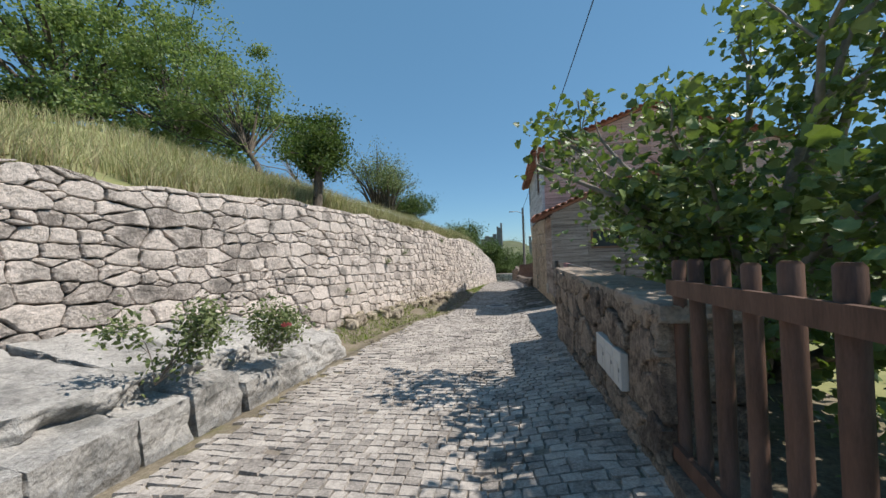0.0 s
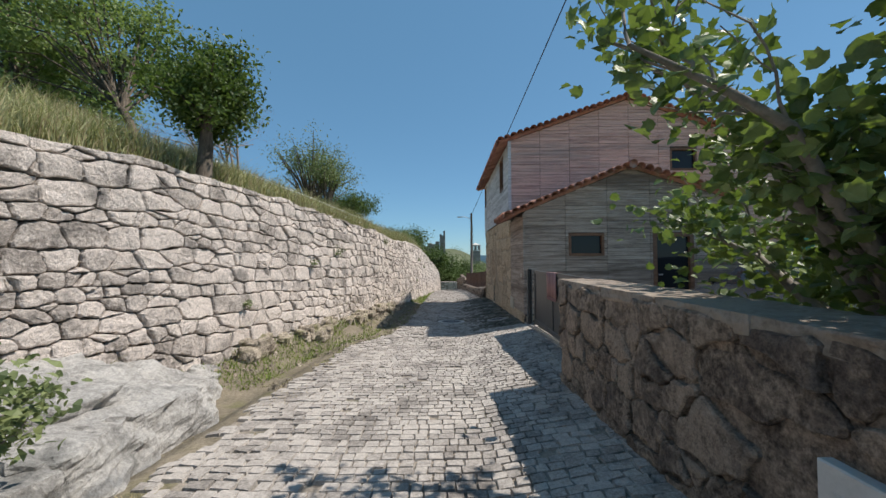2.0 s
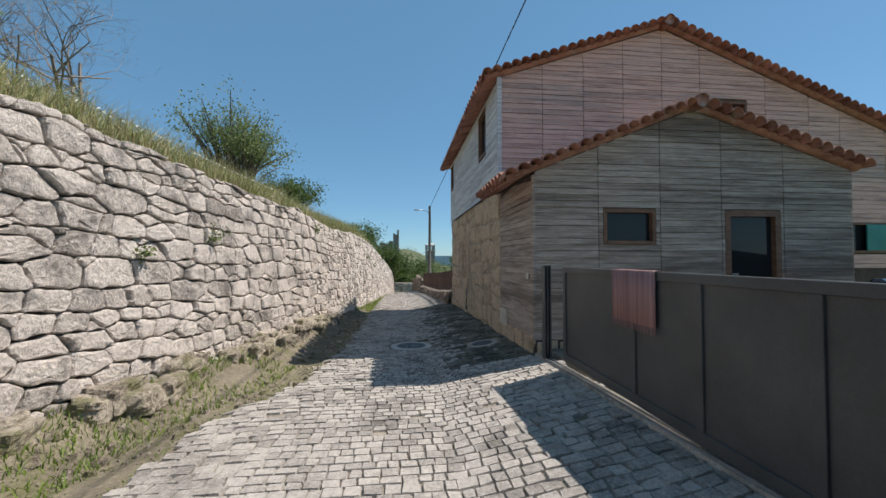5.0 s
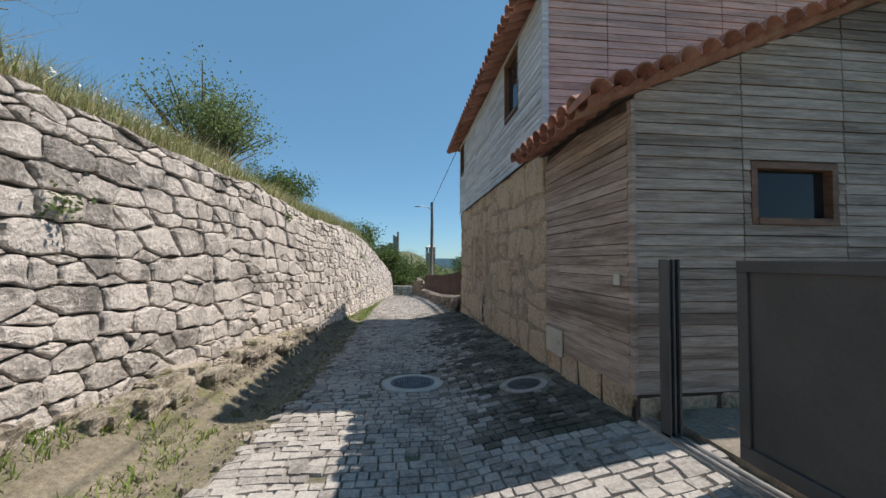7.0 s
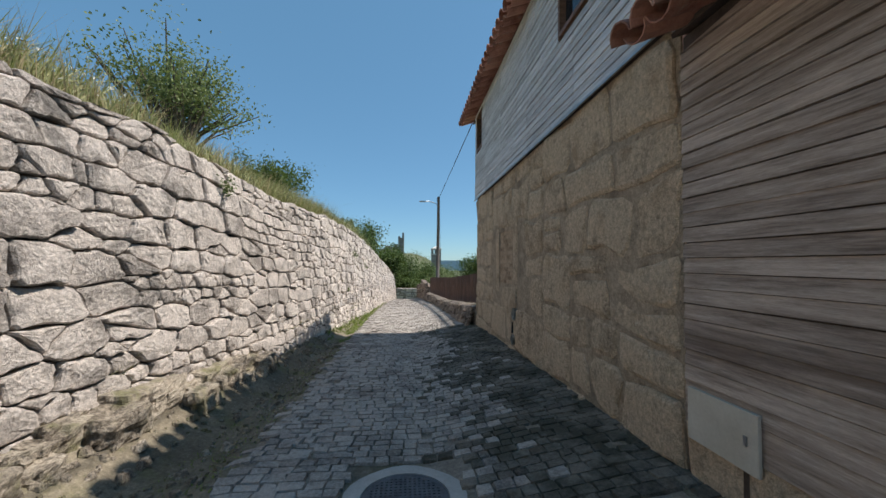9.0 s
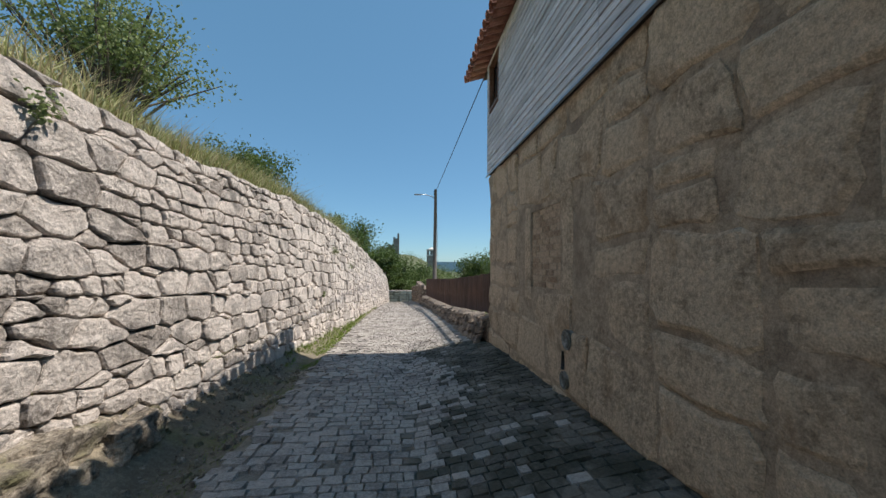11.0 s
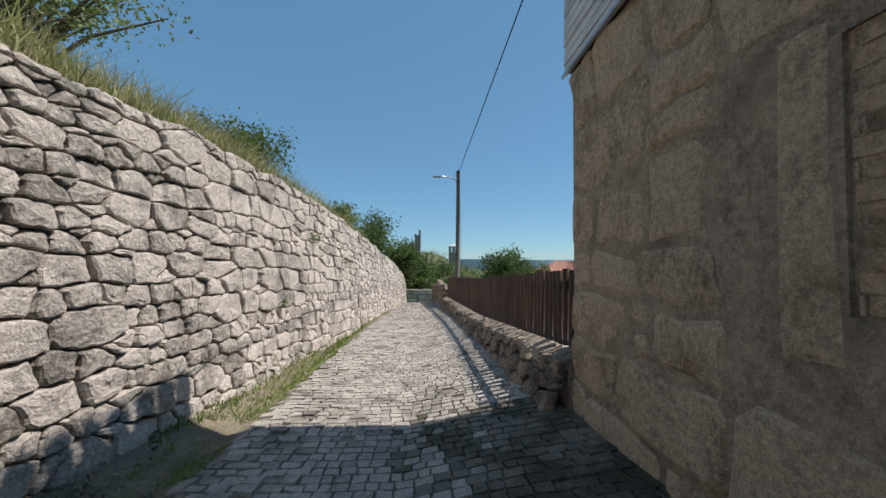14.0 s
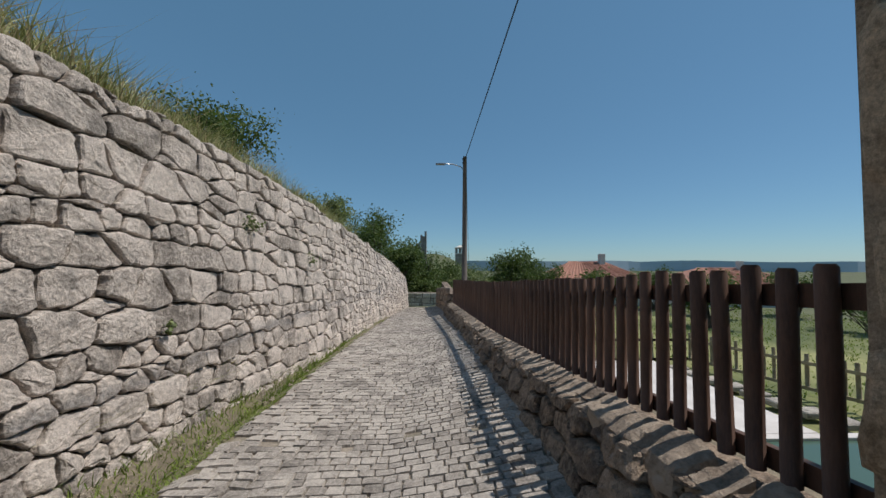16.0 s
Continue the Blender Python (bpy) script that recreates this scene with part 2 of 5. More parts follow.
def tube_data(points, radii, sides=8, caps=True):
    pts = [Vector(p) for p in points]
    v, f = [], []
    for i, p in enumerate(pts):
        d = (pts[min(i + 1, len(pts) - 1)] - pts[max(i - 1, 0)]).normalized()
        a = d.cross(Vector((0, 0, 1)) if abs(d.z) < 0.9 else Vector((1, 0, 0))).normalized()
        b = d.cross(a)
        for k in range(sides):
            q = 2 * math.pi * k / sides
            v.append(tuple(p + (a * math.cos(q) + b * math.sin(q)) * radii[i]))
    for i in range(len(pts) - 1):
        for k in range(sides):
            k2 = (k + 1) % sides
            f.append((i * sides + k, i * sides + k2, (i + 1) * sides + k2, (i + 1) * sides + k))
    if caps:
        f.append(tuple(range(sides)))
        f.append(tuple(reversed(range((len(pts) - 1) * sides, len(pts) * sides))))
    return v, f


def tube(name, points, radii, mat, parent=None, sides=8, label="", smooth=True):
    if not isinstance(radii, (list, tuple)):
        radii = [radii] * len(points)
    v, f = tube_data(points, radii, sides)
    return mesh_object(name, v, f, mat, parent, label, smooth)


def boulder_data(corners, n=6, rounding=0.25, rough=0.03, freq=2.5):
    """A rounded, uneven block filling eight corners (x, then y, then z order)."""
    c = [Vector(p) for p in corners]
    mid = sum(c, Vector()) / 8
    keys, v, f = {}, [], []
    def place(a, b, g):
        u = Vector((a, b, g)) * 2 - Vector((1, 1, 1))
        m = max(abs(u.x), abs(u.y), abs(u.z))
        l4 = (abs(u.x) ** 6 + abs(u.y) ** 6 + abs(u.z) ** 6) ** (1 / 6)
        u = u * (1 - rounding + rounding * m / l4) if l4 else u
        a, b, g = (u.x + 1) / 2, (u.y + 1) / 2, (u.z + 1) / 2
        p = Vector()
        for i in range(8):
            wx, wy, wz = (i >> 2) & 1, (i >> 1) & 1, i & 1
            p += c[i] * ((a if wx else 1 - a) * (b if wy else 1 - b) * (g if wz else 1 - g))
        d = (p - mid).normalized()
        return p + d * rough * (noise.noise(p * freq) + 0.55 * noise.noise(p * freq * 3.1) + 0.3 * noise.noise(p * freq * 7.3) - 0.5 * abs(noise.noise(p * freq * 1.7 + Vector((7, 3, 1)))))
    def idx(i, j, k):
        if (i, j, k) not in keys:
            keys[(i, j, k)] = len(v)
            v.append(tuple(place(i / n, j / n, k / n)))
        return keys[(i, j, k)]
    for i in range(n):
        for j in range(n):
            for e in (0, n):
                q = [idx(e, i, j), idx(e, i + 1, j), idx(e, i + 1, j + 1), idx(e, i, j + 1)]
                f.append(q if e else q[::-1])
                q = [idx(i, e, j), idx(i + 1, e, j), idx(i + 1, e, j + 1), idx(i, e, j + 1)]
                f.append(q[::-1] if e else q)
                q = [idx(i, j, e), idx(i + 1, j, e), idx(i + 1, j + 1, e), idx(i, j + 1, e)]
                f.append(q if e else q[::-1])
    return v, f


def stone_data(u0, u1, z0, z1, place, gap=0.012, bulge=0.035, cut=0.22, warp=0.035, deep=0.14, seed=0, rim=0.035):
    """One wall stone: an uneven twelve-cornered face, broken off towards its joints."""
    rnd = random.Random(seed)
    w, h = u1 - u0, z1 - z0
    k = min(w, h)
    ring = []
    for cx, cz, order in ((0, 0, 0), (1, 0, 1), (1, 1, 0), (0, 1, 1)):
        a, b = rnd.uniform(.02, cut) * k, rnd.uniform(.02, cut) * k
        pu, pz = u0 + cx * w, z0 + cz * h
        p1 = (pu, pz + (a if cz == 0 else -a))
        p2 = (pu + (b if cx == 0 else -b), pz)
        ring += [p1, p2] if order == 0 else [p2, p1]
        m = rnd.uniform(.35, .65)
        dent = rnd.uniform(-.01, .07) * k
        if order == 0:
            ring.append((u0 + m * w, pz + (dent if cz == 0 else -dent)))
        else:
            ring.append((pu + (-dent if cx == 1 else dent), z0 + m * h))
    N = len(ring)
    mu, mz = (u0 + u1) / 2, (z0 + z1) / 2
    def bend(u, z):
        n1 = noise.noise(Vector((u * 1.3, z * 1.3, 3.1))) + .45 * noise.noise(Vector((u * 3.7, z * 3.7, 13.1)))
        n2 = noise.noise(Vector((u * 1.3, z * 1.3, 9.4))) + .45 * noise.noise(Vector((u * 3.7, z * 3.7, 19.4)))
        return u + n1 * warp * 1.4, z + n2 * warp * 1.4
    proud = rnd.uniform(-.5, .6) * bulge
    tu, tz = rnd.uniform(-.05, .05), rnd.uniform(-.06, .06)
    v = []
    def inset(s, d, rj=0.0):
        for u, z in ring:
            su, sz = max(0, 1 - s / (w / 2)), max(0, 1 - s / (h / 2))
            uu, zz = mu + (u - mu) * su, mz + (z - mz) * sz
            uu, zz = bend(uu, zz)
            rough = noise.noise(Vector((uu * 6, zz * 6, seed * .37)))
            v.append(place(uu, zz, d + proud + tu * (uu - mu) + tz * (zz - mz) + rough * rj))
    r = min(rim, k * .16)
    inset(gap, -deep)
    inset(gap, -.1 * bulge, .4 * bulge)
    inset(gap + r, bulge * .8, .45 * bulge)
    inset(gap + k * .30, bulge, .6 * bulge)
    cu, cz = bend(mu + rnd.uniform(-.1, .1) * w, mz)
    v.append(place(cu, cz, bulge * .9 + proud))
    f = []
    for q in range(3):
        for i in range(N):
            j = (i + 1) % N
            f.append((q * N + i, q * N + j, (q + 1) * N + j, (q + 1) * N + i))
    for i in range(N):
        f.append((3 * N + i, 3 * N + (i + 1) % N, 4 * N))
    return v, f


def rubble_data(poly, place, gap=0.008, bulge=0.03, deep=0.14, seed=0, edge=.05):
    """One broken wall stone from its outline: chipped corners, flat rough face, sharp arrises."""
    rnd = random.Random(seed)
    n = len(poly)
    mu, mz = sum(p[0] for p in poly) / n, sum(p[1] for p in poly) / n
    w, h = max(p[0] for p in poly) - min(p[0] for p in poly), max(p[1] for p in poly) - min(p[1] for p in poly)
    k = min(w, h)
    ring = []
    for i, (pu, pz) in enumerate(poly):
        qu, qz = poly[(i + 1) % n]
        lu, lz = qu - pu, qz - pz
        d = math.hypot(lu, lz)
        if d < .03:
            ring.append(((pu + qu) / 2, (pz + qz) / 2))
            continue
        chip = min(.3, rnd.uniform(.01, .05) / d)
        ring.append((pu + lu * chip, pz + lz * chip))
        if d > .12:
            for t in (rnd.uniform(.25, .42), rnd.uniform(.58, .75)):
                o = rnd.uniform(-.012, edge * 1.5) * min(k, d)
                ring.append((pu + lu * t - lz / d * o, pz + lz * t + lu / d * o))
        chip = min(.3, rnd.uniform(.01, .05) / d)
        ring.append((qu - lu * chip, qz - lz * chip))
    N = len(ring)
    proud = rnd.uniform(-.8, .9) * bulge
    tu, tz = rnd.uniform(-.08, .08), rnd.uniform(-.10, .10)
    v = []
    def inset(amount, d, rj):
        for u, z in ring:
            r = max(.02, math.hypot(u - mu, z - mz))
            q = max(.1, 1 - amount / r)
            uu, zz = mu + (u - mu) * q, mz + (z - mz) * q
            lump = noise.noise(Vector((uu * 7, zz * 7, seed * .37))) + .6 * noise.noise(Vector((uu * 17, zz * 17, seed * .21)))
            v.append(place(uu, zz, d + proud + tu * (uu - mu) + tz * (zz - mz) + lump * rj))
    inset(gap, -deep, 0)
    inset(gap, bulge * .1, .35 * bulge)
    inset(gap + min(.016, k * .1), bulge * .85, .35 * bulge)
    inset(gap + k * .24, bulge, .55 * bulge)
    v.append(place(mu + rnd.uniform(-.08, .08) * w, mz + rnd.uniform(-.08, .08) * h, bulge * rnd.uniform(.8, 1.35) + proud))
    f = []
    for q in range(3):
        for i in range(N):
            j = (i + 1) % N
            f.append((q * N + i, q * N + j, (q + 1) * N + j, (q + 1) * N + i))
    for i in range(N):
        f.append((3 * N + i, 3 * N + (i + 1) % N, 4 * N))
    return v, f


def rubble(u0, u1, height, rnd, hmin=.13, hmax=.36, squash=.62, pins=.22):
    """Outlines of fitted rubble: roughly coursed seeds of mixed size, each owning the area nearest to it."""
    seeds = []
    u = u0
    while u < u1:
        span = min(rnd.uniform(1.2, 2.6), u1 - u)
        z = -rnd.uniform(0, .1)
        while z < height:
            h = rnd.uniform(hmin, hmax)
            x = u + rnd.uniform(0, .2)
            while x < u + span:
                w = h * rnd.uniform(.9, 2.3)
                seeds.append(((x + w / 2) * squash, z + h / 2 + rnd.uniform(-.14, .14) * h, (.36 * h) ** 2 * rnd.uniform(.5, 1.5)))
                if rnd.random() < pins:
                    seeds.append((x * squash, z + rnd.uniform(0, 1) * h, (.12 * h) ** 2))
                x += w
            z += h
        u += span
    sa = np.array(seeds)
    out = []
    for i in range(len(sa)):
        d = np.hypot(sa[:, 0] - sa[i, 0], sa[:, 1] - sa[i, 1])
        near = [q for q in np.argsort(d)[:26] if q != i and d[q] < 1.0]
        a, b = sa[i, 0], sa[i, 1]
        poly = [(max(u0 * squash, a - .6), max(0, b - .6)), (min(u1 * squash, a + .6), max(0, b - .6)), (min(u1 * squash, a + .6), min(height, b + .6)), (max(u0 * squash, a - .6), min(height, b + .6))]
        for q in near:
            nx, nz = sa[q, 0] - a, sa[q, 1] - b
            c = (sa[q, 0] ** 2 + sa[q, 1] ** 2 - sa[q, 2] - a * a - b * b + sa[i, 2]) / 2
            cut = []
            for e in range(len(poly)):
                p, r = poly[e], poly[(e + 1) % len(poly)]
                dp, dr = p[0] * nx + p[1] * nz - c, r[0] * nx + r[1] * nz - c
                if dp <= 0:
                    cut.append(p)
                if dp * dr < 0:
                    t = dp / (dp - dr)
                    cut.append((p[0] + (r[0] - p[0]) * t, p[1] + (r[1] - p[1]) * t))
            poly = cut
            if len(poly) < 3:
                break
        poly = [(p[0] / squash, p[1]) for p in poly]
        if len(poly) > 2 and max(p[0] for p in poly) - min(p[0] for p in poly) > .05 and max(p[1] for p in poly) - min(p[1] for p in poly) > .04:
            out.append(poly)
    return out


def courses(u0, u1, height, rnd, hmin, hmax, wmin, wmax):
    """Split a wall face into broken courses of uneven stones: (u0, u1, v0, v1)."""
    out = []
    def run(a, b, lo, hi):
        z = lo
        while z < hi - 1e-6:
            h = rnd.uniform(hmin, hmax)
            if hi - z - h < hmin * .8:
                h = hi - z
            u = a
            while u < b - 1e-6:
                w = rnd.uniform(wmin, wmax) * (0.55 + 0.6 * h / hmax)
                if b - u - w < wmin * .7:
                    w = b - u
                if h > hmin * 1.7 and rnd.random() < .14:
                    s = z + h * rnd.uniform(.4, .62)
                    out.append((u, u + w, z, s)); out.append((u, u + w, s, z + h))
                elif w > wmin * 2 and rnd.random() < .12:
                    s = u + w * .72
                    m = z + h * .5
                    out.append((u, s, z, z + h)); out.append((s, u + w, z, m)); out.append((s, u + w, m, z + h))
                else:
                    out.append((u, u + w, z, z + h))
                u += w
            z += h
    u = u0
    while u < u1 - 1e-6:
        w = rnd.uniform(2.2, 4.2)
        if u1 - u - w < 1.5:
            w = u1 - u
        cut = rnd.uniform(.35, .65) * height
        run(u, u + w, 0, cut)
        run(u, u + w, cut, height)
        u += w
    return out


def leaf_cloud(points, size, rnd, shape="oval", flat=0.5, up=0.35):
    """Many leaves at points; returns a Joined."""
    pts = np.asarray(points, float)
    n = len(pts)
    if shape == "fig":
        base = np.array([(0, -.5), (.28, -.42), (.52, -.12), (.38, .02), (.40, .34), (.22, .30), (0, .60), (-.22, .30), (-.40, .34), (-.38, .02), (-.52, -.12), (-.28, -.42)])
    elif shape == "blade":
        base = np.array([(-.06, 0), (.06, 0), (0, 1.0)])
    else:
        base = np.array([(0, -.5), (.26, -.1), (.16, .3), (0, .5), (-.16, .3), (-.26, -.1)])
    k = len(base)
    nrm = rnd.normal(size=(n, 3)) * flat
    nrm[:, 2] += up + .3
    nrm /= np.linalg.norm(nrm, axis=1)[:, None]
    ax = rnd.normal(size=(n, 3))
    ax -= nrm * (ax * nrm).sum(1)[:, None]
    ax /= np.linalg.norm(ax, axis=1)[:, None]
    ay = np.cross(nrm, ax)
    s = size * rnd.uniform(.6, 1.25, n)
    curl = (np.abs(base[:, 0]) * .35 - base[:, 1] ** 2 * .25)
    v = pts[:, None, :] + s[:, None, None] * (base[None, :, 0, None] * ax[:, None, :] + base[None, :, 1, None] * ay[:, None, :] + curl[None, :, None] * nrm[:, None, :])
    j = Joined()
    j.v, j.n = [v.reshape(-1, 3)], n * k
    j.f = [tuple(range(i * k, i * k + k)) for i in range(n)]
    return j


def blades(points, height, width, rnd, lean=0.35):
    """Grass blades standing at points; returns a Joined."""
    pts = np.asarray(points, float)
    n = len(pts)
    a = rnd.uniform(0, 2 * math.pi, n)
    side = np.stack([np.cos(a), np.sin(a), np.zeros(n)], 1) * width
    h = height * rnd.uniform(.4, 1.3, n)
    tip = rnd.normal(size=(n, 3)) * lean * h[:, None]
    tip[:, 2] = h
    midp = tip * .55
    midp[:, :2] *= .5
    v = np.stack([pts - side, pts + side, pts + midp + side * .7, pts + midp - side * .7, pts + tip], 1)
    j = Joined()
    j.v, j.n = [v.reshape(-1, 3)], n * 5
    j.f = [q for i in range(n) for q in ((i * 5, i * 5 + 1, i * 5 + 2, i * 5 + 3), (i * 5 + 3, i * 5 + 2, i * 5 + 4))]
    return j


def grow(base, direction, length, radius, depth, rnd, out, tips, spread=0.6, shrink=0.72, lift=0.15, kids=(2, 3), along=False):
    """Tapered limbs that fork; fills out with (points, radii) and tips with end points."""
    p, d = Vector(base), Vector(direction).normalized()
    pts, radii = [p.copy()], [radius]
    steps = 4
    for i in range(steps):
        d = (d + Vector((rnd.gauss(0, .10), rnd.gauss(0, .10), rnd.gauss(0, .06) + lift * .12))).normalized()
        p = p + d * (length / steps)
        pts.append(p.copy())
        radii.append(radius * (1 - .42 * (i + 1) / steps))
        if depth <= 1 or along:
            tips.append(p.copy())
    out.append((pts, radii))
    if depth <= 0:
        return
    for _ in range(rnd.randint(*kids)):
        nd = (d + Vector((rnd.gauss(0, spread), rnd.gauss(0, spread), rnd.gauss(0, spread * .6) + lift))).normalized()
        start = pts[rnd.choice((2, 3, 4, 4))]
        grow(start, nd, length * shrink * rnd.uniform(.75, 1.15), radii[-1] * .85, depth - 1, rnd, out, tips, spread, shrink, lift, kids, along)


def limb_mesh(limbs, sides=7):
    j = Joined()
    for pts, radii in limbs:
        v, f = tube_data(pts, radii, sides if radii[0] > .03 else 4, True)
        j.add(v, f)
    return j


# ---- the lie of the land ----
ROADZ = [(-40, 1.4), (0, 0), (2.5, -.08), (9, -.39), (14, -.57), (20, -.76), (30, -1.2), (40, -1.8), (50, -2.6), (80, -5)]
WALLX = [(-14, -7.4), (-8, -6.6), (0, -5.55), (3.3, -5.1), (6.75, -4.65), (7.8, -4.35), (9.8, -3.98), (12, -3.55), (14, -3.25), (16, -3.02), (18, -2.85), (20, -2.68), (23, -2.5), (25, -2.4), (28, -2.25), (37, -2.15), (47, -1.7)]
WALLTOP = [(-14, 3.2), (0, 2.78), (5, 2.62), (7.5, 2.78), (10.5, 2.66), (12.3, 2.56), (14.1, 2.45), (16.6, 2.42), (19, 2.2), (23.2, 2.3), (28, 2.0), (33, 1.6), (40, .9), (47, -.3)]
ROADL = [(-14, -2.5), (0, -2.6), (7.4, -2.75), (10.5, -2.6), (12, -1.95), (15, -1.75), (20, -1.75), (26, -1.8), (34, -1.75), (47, -1.4)]
ROADR = [(-14, .9), (2.4, .85), (7.3, .9), (7.6, 1.35), (11.8, 1.4), (12, 1.35), (21.2, 1.36), (21.6, 1.27), (25, 1.2), (35, .95), (47, .7)]


def smooth(a, b, v):
    t = min(1.0, max(0.0, (v - a) / (b - a)))
    return t * t * (3 - 2 * t)


def land(x, y):
    """Height of the ground."""
    road = interp(y, ROADZ) + .16 * min(max(0, x + .2), 1.8)
    wx = interp(y, WALLX)
    rl = interp(y, ROADL)
    z = road
    if x < rl:
        t = (rl - x) / max(.2, rl - wx)
        bank = .30 if 8.5 < y < 18 else .16
        z += -.07 * math.sin(min(1, t * 1.6) * math.pi) + bank * smooth(.45, 1.0, t)
    back = wx - .30 - x
    if back > 0:
        top = interp(y, WALLTOP)
        rise = top - .05 + .40 * min(back, 5) + .26 * max(0, min(back - 5, 9)) + .06 * max(0, min(back - 14, 60))
        rise += .12 * noise.noise(Vector((x * .35, y * .35, 0))) * min(1, back)
        z = z + (rise - z) * smooth(0, .12, back)
    if x > 2.6 and y > 20.5:
        drop = -2.75 - .03 * (x - 4)
        z = z + (drop - z) * smooth(2.4, 3.4, x) * smooth(20.5, 21.2, y) if y < 45 else min(z, drop)
    if y > 47 or abs(x) > 60 or y < -30:
        d = max(y - 47, abs(x) - 60, -30 - y, 0)
        far = -3.0 - 60 * (1 - math.exp(-d / 700))
        if x < -4:
            far += min(24, .10 * (-4 - x)) * math.exp(-d / 400)
        far += 84 * math.exp(-(((x - 5) / 120) ** 2 + ((y - 1150) / 200) ** 2)) + 26 * math.exp(-(((x - 260) / 170) ** 2 + ((y - 1500) / 250) ** 2))
        far += 10 * math.exp(-(((x + 12) / 25) ** 2 + ((y - 190) / 50) ** 2))
        far += 6 * noise.noise(Vector((x * .004, y * .004, 1.0))) * min(1, d / 200)
        z = z + (far - z) * smooth(0, 25, d)
    return z


def spaced(dense0, dense1, step, end):
    out = list(np.arange(dense0, dense1 + 1e-6, step))
    s, v = step, dense1
    while v < end:
        s *= 1.22
        v += s
        out.append(v)
    s, v = step, dense0
    while v > -end:
        s *= 1.22
        v -= s
        out.insert(0, v)
    return out


gx = spaced(-8.0, 4.0, .25, 4200)
gy = spaced(-10.0, 50.0, .4, 4200)
verts = [(x, y, land(x, y) - .020) for y in gy for x in gx]
W = len(gx)
faces = [(j * W + i, j * W + i + 1, (j + 1) * W + i + 1, (j + 1) * W + i) for j in range(len(gy) - 1) for i in range(W - 1)]
ground = mesh_object("ground", verts, faces, None or EARTH, smooth=True)
tagged(ground, "bare earth and grassy ground under the lane and its banks", "ground", kind="structure")
WOODLAND = material("far_woodland_ground", rgb(.05, .065, .03), rgb(.15, .16, .085), .05, 1.5, 0.2, 0.95, stain=rgb(.10, .105, .06), stain_scale=.012, stain_at=.58)
GREEN = material("far_green_ground", rgb(.13, .15, .05), rgb(.33, .32, .15), .12, 3, 0.2, 0.95, stain=rgb(.05, .08, .03), stain_scale=.05, stain_at=.5)
ground.data.materials.append(GREEN)
SAND = material("sandy_joint", rgb(.15, .125, .10), rgb(.36, .315, .26), 1.5, 30, 0.9, 0.95, stain=rgb(.10, .10, .06), stain_scale=1.1, stain_at=.56, speckle=.3)
ground.data.materials.append(SAND)
ground.data.materials.append(WOODLAND)
for poly in ground.data.polygons:
    c = poly.center
    if c.x < interp(c.y, WALLX) - .4 or c.y > 48 or c.x > 2.8 or c.y < -12:
        poly.material_index = 3 if c.y > 48 else 1
    elif interp(c.y, ROADL) + .1 < c.x < interp(c.y, ROADR):
        poly.material_index = 2

# ---- terrace wall of dry-laid granite ----
def wall_place(u, v, d):
    """u along the lane, v height above the foot (0 to 1 of the wall), d out towards the lane."""
    foot = interp(u, ROADZ) - .15
    z = foot + v * (interp(u, WALLTOP) - foot) / 3.0
    top = v > 2.75
    ragged = .10 * noise.noise(Vector((u * 1.3, 0, 5))) if top else 0
    return (interp(u, WALLX) - .10 * (z - 1.0) + d + .05 * noise.noise(Vector((u * .5, v * .8, 2))), u, z + ragged)


terrace = thing("wall_west", "tall dry-laid granite terrace wall of uneven grey-beige blocks", "wall", kind="structure")
us = np.arange(-10, 47.01, .5)
v, f = [], []
for u in us:
    for k in range(5):
        v.append(wall_place(u, 3.0 * k / 4 * .985, -.055))
    v.append((wall_place(u, 2.95, 0)[0] - .45, u, wall_place(u, 2.9, 0)[2] - .05))
for i in range(len(us) - 1):
    for k in range(5):
        f.append((i * 6 + k, (i + 1) * 6 + k, (i + 1) * 6 + k + 1, i * 6 + k + 1))
mesh_object("wall_core", v, f, JOINT, terrace, "dark earth-filled joints")
rnd = random.Random(4)
cells = rubble(-9.5, 46.5, 3.0, rnd, .12, .32, .46, .32)
near_cells = sorted(range(len(cells)), key=lambda i: abs(cells[i][0][0] - 11.0))
single = set(near_cells[:300])
rest = Joined()
for i, poly in enumerate(cells):
    data = rubble_data(poly, wall_place, gap=.007, bulge=.026, seed=i)
    if i in single:
        mesh_object("stone", *data, GRANITE, terrace)
    else:
        rest.add(*data)
tagged(rest.make("stone_rest", GRANITE_FAR, terrace), kind="stuff")

# ---- granite setts of the lane ----
road = thing("road", "narrow lane paved with worn grey granite setts", "road", kind="structure")
rnd = random.Random(9)
sett_list = []
y = -9.0
while y < 47:
    step = rnd.uniform(.095, .13) * (1 if y < 25 else 1.25)
    x = interp(y, ROADL) + rnd.uniform(-.12, .10)
    right = interp(y, ROADR) + .05
    while x < right:
        rough_side = (y < 11.8 and x > .3) or 14 < y < 30 and x > .7 or x < interp(y, ROADL) + .75
        w = rnd.uniform(.085, .165) * (1.25 if rough_side else 1)
        hole = (abs(x + .43 + w / 2) < .45 and abs(y - 14.15) < .42) or (abs(x - .92 + w / 2) < .36 and abs(y - 13.35) < .33)
        if not hole and rnd.random() > .015:
            sett_list.append((x, y, w, step, rough_side))
        x += w
    y += step


